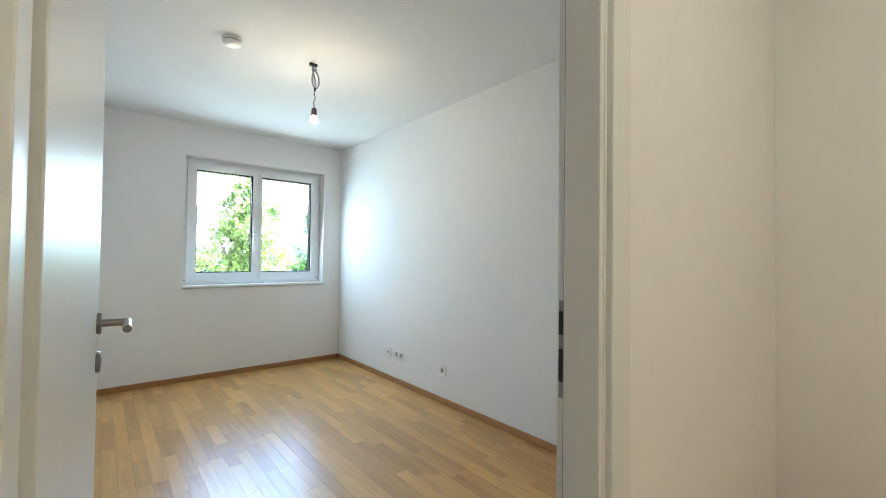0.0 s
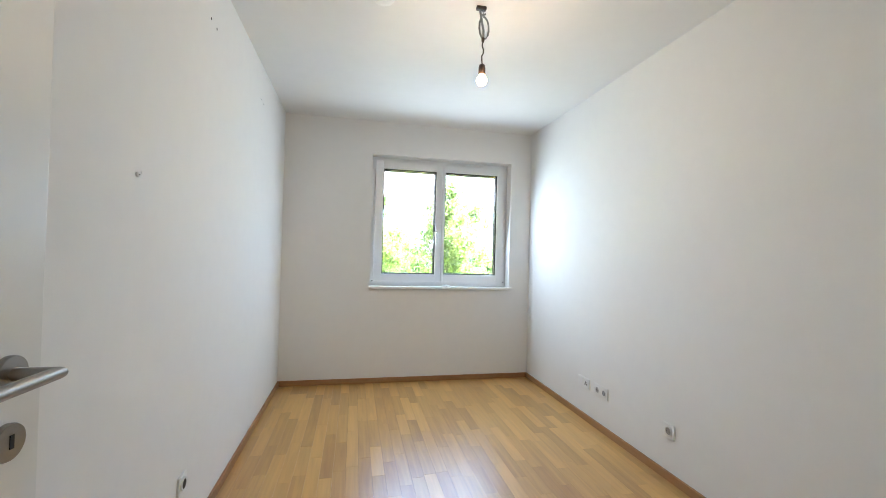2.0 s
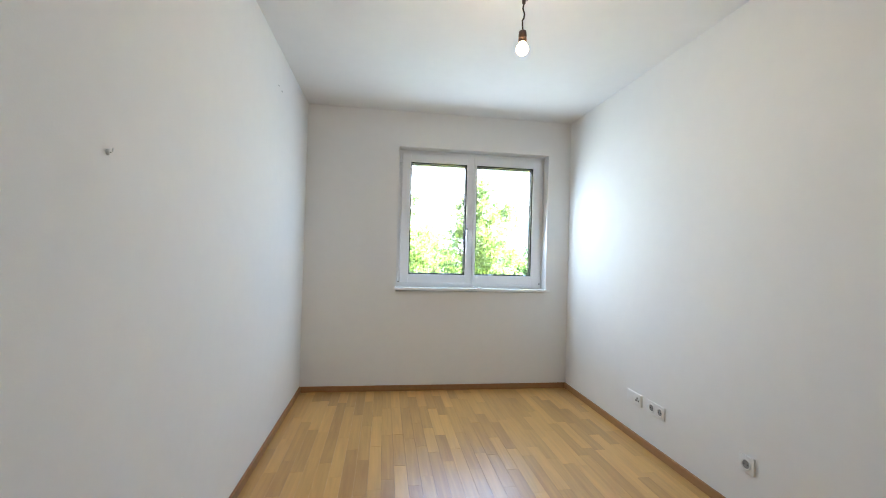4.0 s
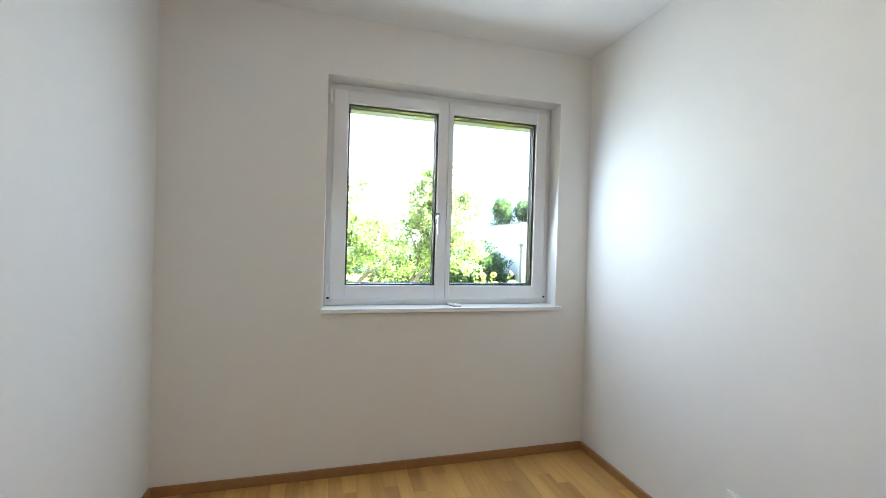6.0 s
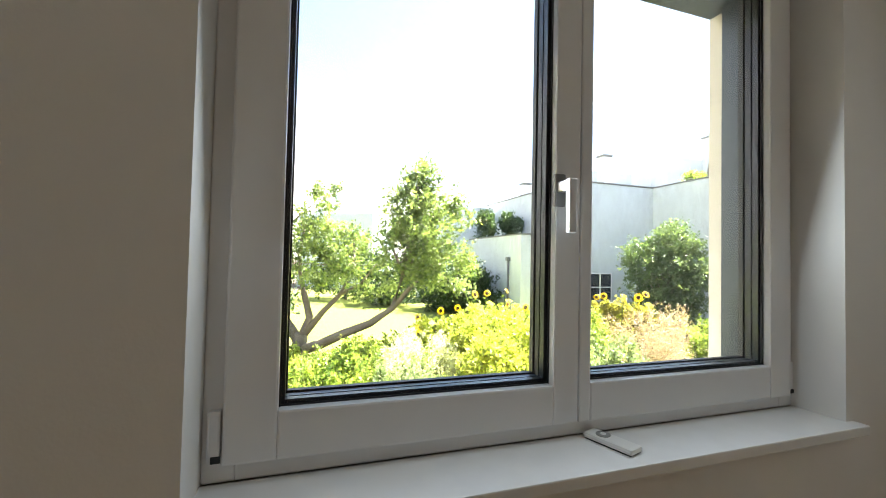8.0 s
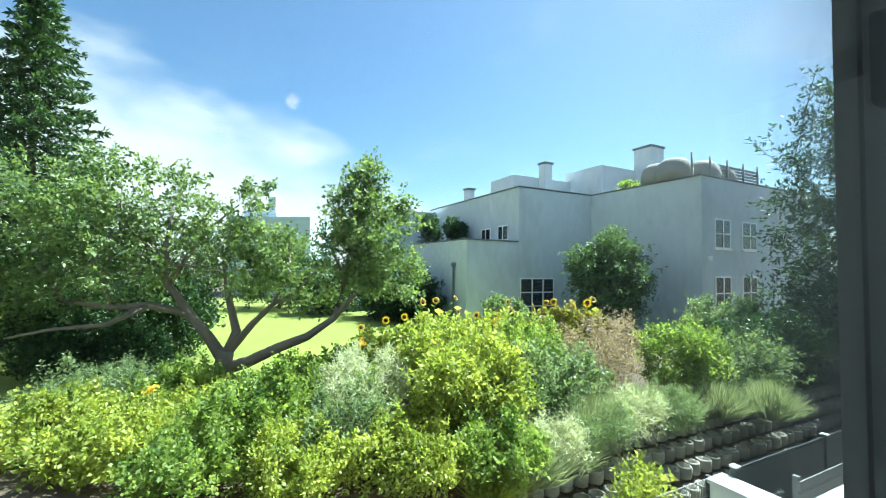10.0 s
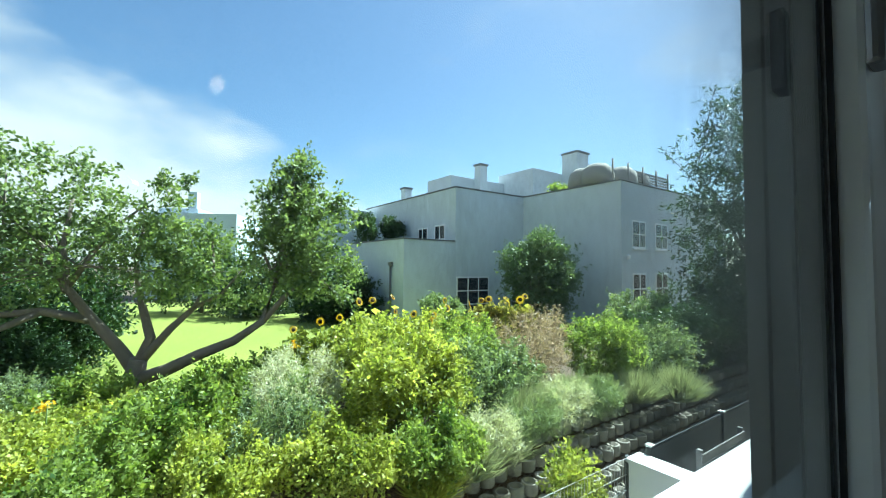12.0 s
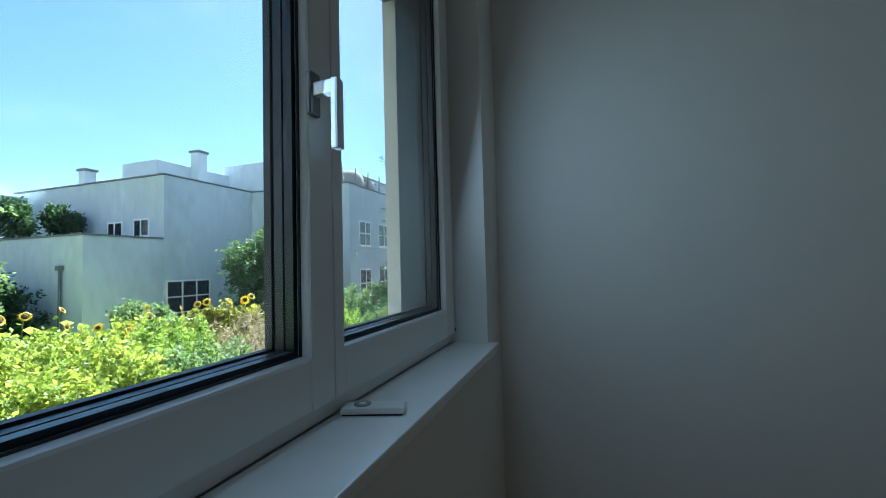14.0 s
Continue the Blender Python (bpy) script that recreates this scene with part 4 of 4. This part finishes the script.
for i, (nm, lab, u, v, r, top, m, n, size, shape) in enumerate(BEDS):
    shrub(nm, lab, u, v, r, top, m, int(n * 0.95), size * 1.2, min(0.7, shape * 1.15), seed=100 + i, category="shrub", ground=2.64 if "roof" in lab else None)


def grass_tuft(u, v, r, h, seed, material, ground):
    """Arching thin blades from one root."""
    rng = np.random.default_rng(seed)
    x, y = G(u, v)
    ob = thing("ornamental_grass", "arching clump of grey-green ornamental grass", "grass clump", at=pose(x, y, ground))
    n = 2600
    a = rng.uniform(0, 2 * math.pi, n)
    lean = rng.uniform(0.05, 1.0, n)
    cs = np.stack([np.cos(a) * lean * r * 0.25, np.sin(a) * lean * r * 0.25, np.zeros(n)], 1)
    ds = np.stack([np.cos(a) * lean * r, np.sin(a) * lean * r, h * np.sqrt(1.15 - lean ** 2 * 0.8)], 1)
    ln = np.linalg.norm(ds, axis=1)
    me_rng = np.random.default_rng(seed + 1)
    blades = leaf_mesh("blades", cs, ds / ln[:, None], 0.95 * ln[:, None].mean(), 0.018, material, me_rng)
    blades.parent = ob


for i, (u, v, r, h) in enumerate(((0.95, 5.7, 0.55, 0.65), (1.5, 6.2, 0.6, 0.6), (1.95, 6.7, 0.55, 0.6), (2.3, 6.9, 0.5, 0.55), (5.6, 7.9, 0.6, 0.6), (-6.4, 6.6, 0.5, 0.5), (0.4, 5.3, 0.5, 0.5), (2.6, 7.3, 0.5, 0.55), (3.2, 7.6, 0.55, 0.55), (3.9, 7.8, 0.5, 0.5), (4.7, 7.9, 0.55, 0.55))):
    grass_tuft(u, v, r, h, 300 + i, GREEN_BRIGHT if i in (5, 6) else BLADE, GZ - 0.03 if v > 6.5 or u < 0 else -1.6)


# sunflowers and other blooms
def sunflower(u, v, top, size, seed):
    rng = np.random.default_rng(seed)
    x, y = G(u, v)
    h = top - GZ
    ob = thing("sunflower", "tall sunflower with yellow petals and brown disc", "sunflower", "sunflowers in the bed", at=pose(x, y, GZ - 0.03, 0, 0, rng.uniform(-35, 35)))
    part("stem", tube([(0, 0, 0), (0.02, 0.01, h * 0.5), (0, 0, h * 0.93), (0, -0.05, h)], 0.014, 6, 0.009), STEM, ob)
    tilt = pose(0, -0.055, h, 62 + rng.uniform(-15, 25), 0, rng.uniform(-40, 40))
    part("disc", moved(lathe([(size * 0.42, 0), (size * 0.40, 0.02), (size * 0.2, 0.028)], 14), tilt), SEEDS, ob)
    bm = bmesh.new()
    for k in range(18):
        a = 2 * math.pi * k / 18
        c, s = math.cos(a), math.sin(a)
        q = [(0.36, 0, 0.004), (0.7, 0.13, 0.02), (1.0 + 0.1 * rng.uniform(-1, 1), 0, 0.0), (0.7, -0.13, 0.02)]
        bm.faces.new([bm.verts.new(((p * c - w * s) * size, (p * s + w * c) * size, z)) for p, w, z in q])
    part("petals", moved(bm, tilt), YELLOW, ob)
    cs = np.array([[0, 0, h * f] for f in np.linspace(0.25, 0.92, 12)])
    ds = np.stack([np.cos(np.arange(12) * 2.4), np.sin(np.arange(12) * 2.4), np.full(12, -0.1)], 1)
    leaf_mesh("leaves", cs, ds / np.linalg.norm(ds, axis=1)[:, None], 0.26, 0.7, GREEN_BRIGHT, rng).parent = ob


for i, (u, v, top, s) in enumerate(((-1.1, 10.8, 0.42, 0.13), (-0.8, 10.9, 0.45, 0.11), (-2.1, 11.0, -0.1, 0.12), (-1.6, 11.0, 0.0, 0.11), (0.75, 10.6, 0.10, 0.15), (-0.3, 11.4, 0.5, 0.1), (0.5, 9.8, -0.35, 0.14),
                                    (2.9, 11.3, 0.45, 0.11), (3.5, 11.6, 0.52, 0.11), (2.2, 11.4, 0.42, 0.1), (3.2, 11.2, 0.35, 0.1), (1.2, 11.6, 0.4, 0.1), (-2.6, 10.2, -0.2, 0.1), (0.3, 10.0, 0.2, 0.11), (1.1, 10.3, 0.3, 0.12), (1.7, 10.6, 0.38, 0.11), (2.3, 10.8, 0.5, 0.11), (2.7, 10.5, 0.42, 0.1), (3.1, 10.7, 0.5, 0.12), (-0.2, 9.9, 0.28, 0.1), (0.65, 9.6, 0.1, 0.12))):
    sunflower(u, v, top, s, 400 + i)
for i, (u, v, z, m, lab) in enumerate(((0.5, 7.95, 0.0, RED, "small red blossoms among the leaves"), (-4.6, 5.9, -0.55, YELLOW, "small yellow blossoms in the bed"), (-2.1, 8.6, -0.3, YELLOW, "small yellow blossoms in the bed"))):
    x, y = G(u, v)
    ob = thing("blossom", lab, "flower", at=pose(x, y, z))
    foliage("petals", [(0, 0, 0, 0.10, 0.10, 0.06)], 70, 0.05, 0.7, m, 450 + i, ob, 5, 0.05)
    tagged(ob.children[0], kind="stuff")
    part("stem", tube([(0, 0, GZ - z), (0.02, 0, 0)], 0.008, 5), STEM, ob)


# ---- the grey house ----
house = thing("house", "grey rendered flat-roofed two-storey house in shade", "house")
ROOF = 5.24
HB = GZ - 0.1
HX1, HX2, HY1, HY2 = 13.12, 17.86, 15.09, 20.88
part("wall", box(HX2, 29.0, HY1, 31.0, HB, ROOF, 0.02), STUCCO, house)
part("wall", box(HX1, HX2, HY2, 31.0, HB, ROOF - 0.004, 0.02), STUCCO, house)
part("wall", box(10.25, HX1, HY2 + 0.004, 27.0, HB, 2.57, 0.02), STUCCO, house, "lower grey rendered side wing")
part("wall", box(8.6, 12.7, 29.0, 33.0, HB, 4.85, 0.02), STUCCO, house, "grey rendered rear wing")
for x0, x1, y0, y1, z in ((HX2 - 0.04, 29.04, HY1 - 0.04, 31.0, ROOF), (HX1 - 0.04, HX2 - 0.05, HY2 - 0.04, 31.0, ROOF), (10.21, HX1 - 0.05, HY2 - 0.04, 27.0, 2.57)):
    part("roof", box(x0, x1, y0, y1, z, z + 0.06), COPING, house, "dark metal roof edge")


def house_window(x, y, z0, z1, w, cols, rows, facing):
    """A white barred window; facing 'y' looks to -y, 'x' to -x."""
    def b(a0, a1, d0, d1, c0, c1):
        return box(x + a0, x + a1, y - d1, y - d0, c0, c1) if facing == "y" else box(x - d1, x - d0, y - a1, y - a0, c0, c1)
    win = part("window", b(-0.04, w + 0.04, 0.002, 0.02, z0 - 0.04, z1 + 0.04), WHITEW, house, "white barred window with dark panes")
    cw, rh = w / cols, (z1 - z0) / rows
    for c in range(cols):
        for r in range(rows):
            part("pane", b(c * cw + 0.03, (c + 1) * cw - 0.03, 0.021, 0.026, z0 + r * rh + 0.03, z0 + (r + 1) * rh - 0.03), PANEDARK, win)
    for c in range(1, cols):
        part("bar", b(c * cw - 0.03, c * cw + 0.03, 0.021, 0.05, z0, z1), WHITEW, win)
    for r in range(1, rows):
        part("bar", b(0.03, w - 0.03, 0.0205, 0.045, z0 + r * rh - 0.02, z0 + r * rh + 0.02), WHITEW, win)
    part("sill", b(-0.08, w + 0.08, 0.003, 0.10, z0 - 0.10, z0 - 0.045), WHITEW, win)


house_window(13.24, HY2, -1.15, 0.84, 2.02, 3, 3, "y")
house_window(18.75, HY1, 2.32, 3.50, 1.05, 2, 2, "y")
house_window(20.75, HY1, 2.32, 3.50, 1.10, 2, 2, "y")
house_window(18.75, HY1, -0.25, 1.10, 1.05, 2, 2, "y")
house_window(20.75, HY1, -0.25, 1.10, 1.10, 2, 2, "y")
house_window(HX1, 22.6, 2.75, 3.45, 0.85, 2, 1, "x")
house_window(HX1, 24.2, 2.75, 3.40, 0.85, 2, 1, "x")
part("drainpipe", tube([(10.17, 21.95, 1.4), (10.17, 21.95, HB)], 0.05, 8), COPING, house, "dark drainpipe")
part("pipe_head", box(10.07, 10.25, 21.85, 22.05, 1.36, 1.54, 0.02), COPING, house)
part("outdoor_lamp", box(18.25, 18.40, HY1 - 0.12, HY1, 1.75, 1.95, 0.03), WHITEW, house)
part("roof_block", box(15.5, 21.4, 24.5, 27.0, ROOF, ROOF + 1.6, 0.02), STUCCO, house)
part("roof_block", box(19.85, 24.8, 22.0, 25.0, ROOF, ROOF + 2.2, 0.02), STUCCO, house)


def chimney(x, y, w, z0, z1):
    c = part("chimney", box(x - w / 2, x + w / 2, y - w / 2, y + w / 2, z0, z1, 0.02), STUCCO, house, "grey rendered chimney")
    part("chimney_cap", box(x - w / 2 - 0.06, x + w / 2 + 0.06, y - w / 2 - 0.06, y + w / 2 + 0.06, z1, z1 + 0.12, 0.01), COPING, c)


chimney(14.52, 28.0, 0.5, ROOF, ROOF + 1.1)
chimney(17.33, 23.9, 0.55, ROOF, ROOF + 2.25)
chimney(22.9, 21.2, 1.15, ROOF, ROOF + 3.3)
# rolled screens and posts on the roof terrace
SCREEN = mat("bleached_reed", (0.30, 0.29, 0.27), 0.9, vary=0.2, scale=10)
rail = thing("roof_terrace_screen", "bleached slatted screen with posts on the roof", "terrace screen")
for x in (18.2, 19.5, 20.8, 22.1, 23.3):
    part("post", tube([(x, HY1 + 0.6, ROOF), (x, HY1 + 0.6, ROOF + 1.15)], 0.045, 8), SCREEN, rail)
for k in range(6):
    part("slat", box(19.6, 23.3, HY1 + 0.64, HY1 + 0.68, ROOF + 0.10 + 0.14 * k, ROOF + 0.20 + 0.14 * k), SCREEN, rail)
rolls = [(18.7, 17.6), (18.4, 16.6), (19.9, 16.3), (21.3, 16.4)]
for x, y in rolls:
    ob = thing("reed_dome", "rounded bleached reed bundle on the roof terrace", "garden dome", "reed domes", at=pose(x, y, ROOF + 0.06))
    part("shell", lathe([(0.72, 0), (0.76, 0.42), (0.67, 0.78), (0.42, 1.0), (0.09, 1.08)], 18), SCREEN, ob)
sx, sy = 18.1, 18.9
roof_plant = thing("roof_plant", "small green plant at the roof's edge", "plant", at=pose(sx, sy, ROOF + 0.06))
foliage("leaves", [(0, 0, 0.18, 0.25, 0.6, 0.18)], 400, 0.14, 0.5, GREEN_MID, 460, roof_plant, 8, 0.2)

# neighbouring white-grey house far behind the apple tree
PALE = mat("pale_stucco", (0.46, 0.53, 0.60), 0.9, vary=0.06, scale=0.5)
far = thing("house", "pale flat-roofed house beyond the garden", "house")
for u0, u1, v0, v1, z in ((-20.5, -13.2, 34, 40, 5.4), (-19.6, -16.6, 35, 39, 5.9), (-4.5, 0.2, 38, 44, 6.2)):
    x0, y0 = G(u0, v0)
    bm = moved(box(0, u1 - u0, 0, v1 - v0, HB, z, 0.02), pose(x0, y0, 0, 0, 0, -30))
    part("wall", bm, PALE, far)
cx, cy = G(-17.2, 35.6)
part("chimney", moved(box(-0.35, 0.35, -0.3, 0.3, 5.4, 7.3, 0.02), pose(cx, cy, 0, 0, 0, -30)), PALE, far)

# ---- terrace edge: fences, walls, planted blocks ----
mesh_fence = thing("mesh_fence", "grey steel rod mesh fence along the terrace", "fence")
for x in (-6.0, -3.5, -1.0, 1.4, 3.8, 6.18):
    part("post", box(x - 0.03, x + 0.03, 8.03, 8.09, TZ, -1.12, 0.004), FENCE, mesh_fence)
for k in range(9):
    part("rail_rod", tube([(-6.0, 8.06, -2.75 + 0.2 * k), (6.18, 8.06, -2.75 + 0.2 * k)], 0.006, 6), ALU, mesh_fence)
bm = bmesh.new()
for k in range(200):
    x = -5.97 + 0.061 * k
    add_tube(bm, [(x, 8.052, -2.8), (x, 8.052, -1.14)], 0.003, 4, None, False)
tagged(part("upright_rods", bm, ALU, mesh_fence), kind="stuff")
dark_fence = thing("privacy_fence", "dark panel fence with steel posts and top rail", "fence")
for k in range(4):
    x = 6.42 + 2.25 * k
    post = part("post", box(x - 0.035, x + 0.035, 7.86, 7.93, TZ, -1.0, 0.004), FENCE, dark_fence)
    part("post_cap", box(x - 0.05, x + 0.05, 7.85, 7.94, -1.0, -0.975, 0.006), ALU, post, "bright steel post cap")
    if k < 3:
        part("panel", box(x + 0.035, x + 2.215, 7.885, 7.905, TZ + 0.05, -1.04), FENCE, dark_fence)
        part("top_rail", box(x + 0.035, x + 2.215, 7.885, 7.905, -1.03, -1.01, 0.003), SPACER, dark_fence)
divider = thing("terrace_wall", "low white rendered wall dividing the terraces", "garden wall")
part("wall_body", box(6.06, 6.32, YOUT, 7.98, TZ, -1.14, 0.01), WHITEWALL, divider)
part("wall_coping", box(6.03, 6.35, YOUT, 8.0, -1.14, -1.09, 0.008), WHITEWALL, divider)
slat_panel = thing("slatted_screen", "weathered grey slatted panel by the terrace wall", "garden screen")
SLATW = mat("weathered_slat", (0.16, 0.16, 0.165), 0.7, vary=0.15, scale=8, per_object=0.3)
for x in (6.93, 8.27):
    part("post", box(x - 0.03, x + 0.03, 7.48, 7.54, TZ, -1.03, 0.004), SLATW, slat_panel)
for k in range(13):
    part("slat", box(6.9, 8.3, 7.462, 7.479, -2.75 + 0.131 * k, -2.65 + 0.131 * k), SLATW, slat_panel)

retaining = thing("block_slope", "stepped grey concrete planter blocks on the bank", "retaining wall")
me_block = None
random.seed(9)
for row in range(7):
    for k in range(40):
        x = 4.3 + 0.27 * k + (0.15 if row % 2 else 0)
        y, z = 8.42 + 0.21 * row, TZ + 0.08 + 0.215 * row
        if me_block is None:
            bm = lathe([(0.105, 0), (0.12, 0.02), (0.125, 0.17), (0.115, 0.185), (0.085, 0.185), (0.08, 0.12)], 10)
            first = part("block", bm, CONC, retaining)
            me_block = first.data
            ob = first
        else:
            ob = new("block", me_block)
            ob.parent = retaining
        ob.location = (x + random.uniform(-0.015, 0.015), y + random.uniform(-0.02, 0.02), z)
        ob.rotation_euler = (random.uniform(-0.05, 0.05), random.uniform(-0.05, 0.05), random.uniform(0, 3))

yp = thing("potted_shrub", "yellow-green young plant at the fence", "plant", at=pose(5.35, 8.3, -2.6))
foliage("leaves", [(0, 0, 1.35, 0.4, 0.28, 0.3), (0.2, 0, 1.0, 0.3, 0.25, 0.3)], 2200, 0.07, 0.5, GREEN_BRIGHT, 470, yp, 8, 0.15)
part("stem", tube([(0, 0, -0.3), (0.05, 0, 0.6), (0, 0, 1.2)], 0.015, 6), STEM, yp)
bin_ob = thing("wheelie_bin", "green plastic bin beside the grey house", "bin", at=pose(16.6, 19.2, GZ - 0.03))
BINC = mat("green_plastic", (0.02, 0.11, 0.05), 0.5)
part("body", box(-0.4, 0.4, -0.35, 0.35, 0, 0.95, 0.04), BINC, bin_ob)
part("lid", box(-0.44, 0.44, -0.39, 0.39, 0.95, 1.05, 0.03), BINC, bin_ob)
rock = thing("garden_stones", "pale flat stones beside the bed", "stone path", at=pose(*G(-7.0, 8.6), GZ - 0.05))
for k in range(6):
    part("stone", moved(box(-0.3, 0.3, -0.2, 0.2, 0, 0.12, 0.05), pose(*A(-0.5 * k + 0.8, 0.35 * k, 0)[:2], 0, 0, 0, 25 * k)), CONC, rock)

# ---- oak strips of the floor ----
SW = 0.0705
random.seed(12)
strips = {}
cols = int(W / SW)
SW = W / cols
for c in range(cols):
    y = Y0 - random.uniform(0.05, 0.45)
    while y < YW:
        ln = random.choice((0.36, 0.42, 0.49, 0.56))
        y0, y1 = max(y, Y0), min(y + ln, YW)
        y += ln
        if y1 - y0 < 0.03:
            continue
        key_len = round(y1 - y0, 3)
        if key_len not in strips:
            bm = bmesh.new()
            g = 0.0004
            add_box(bm, -SW / 2 + g, SW / 2 - g, -key_len / 2 + g, key_len / 2 - g, -0.012, 0.0)
            ob = part("plank", bm, OAK, floor)
            strips[key_len] = ob.data
        else:
            ob = new("plank", strips[key_len])
            ob.parent = floor
        ob.location = ((c + 0.5) * SW, (y0 + y1) / 2, 0)
# boards of the hall floor
for k in range(19):
    x = 0.1235 * k
    part("plank", box(x + 0.0005, x + 0.123, -1.9, Y0 - 0.001, -0.012, 0.0), OAK, floor)
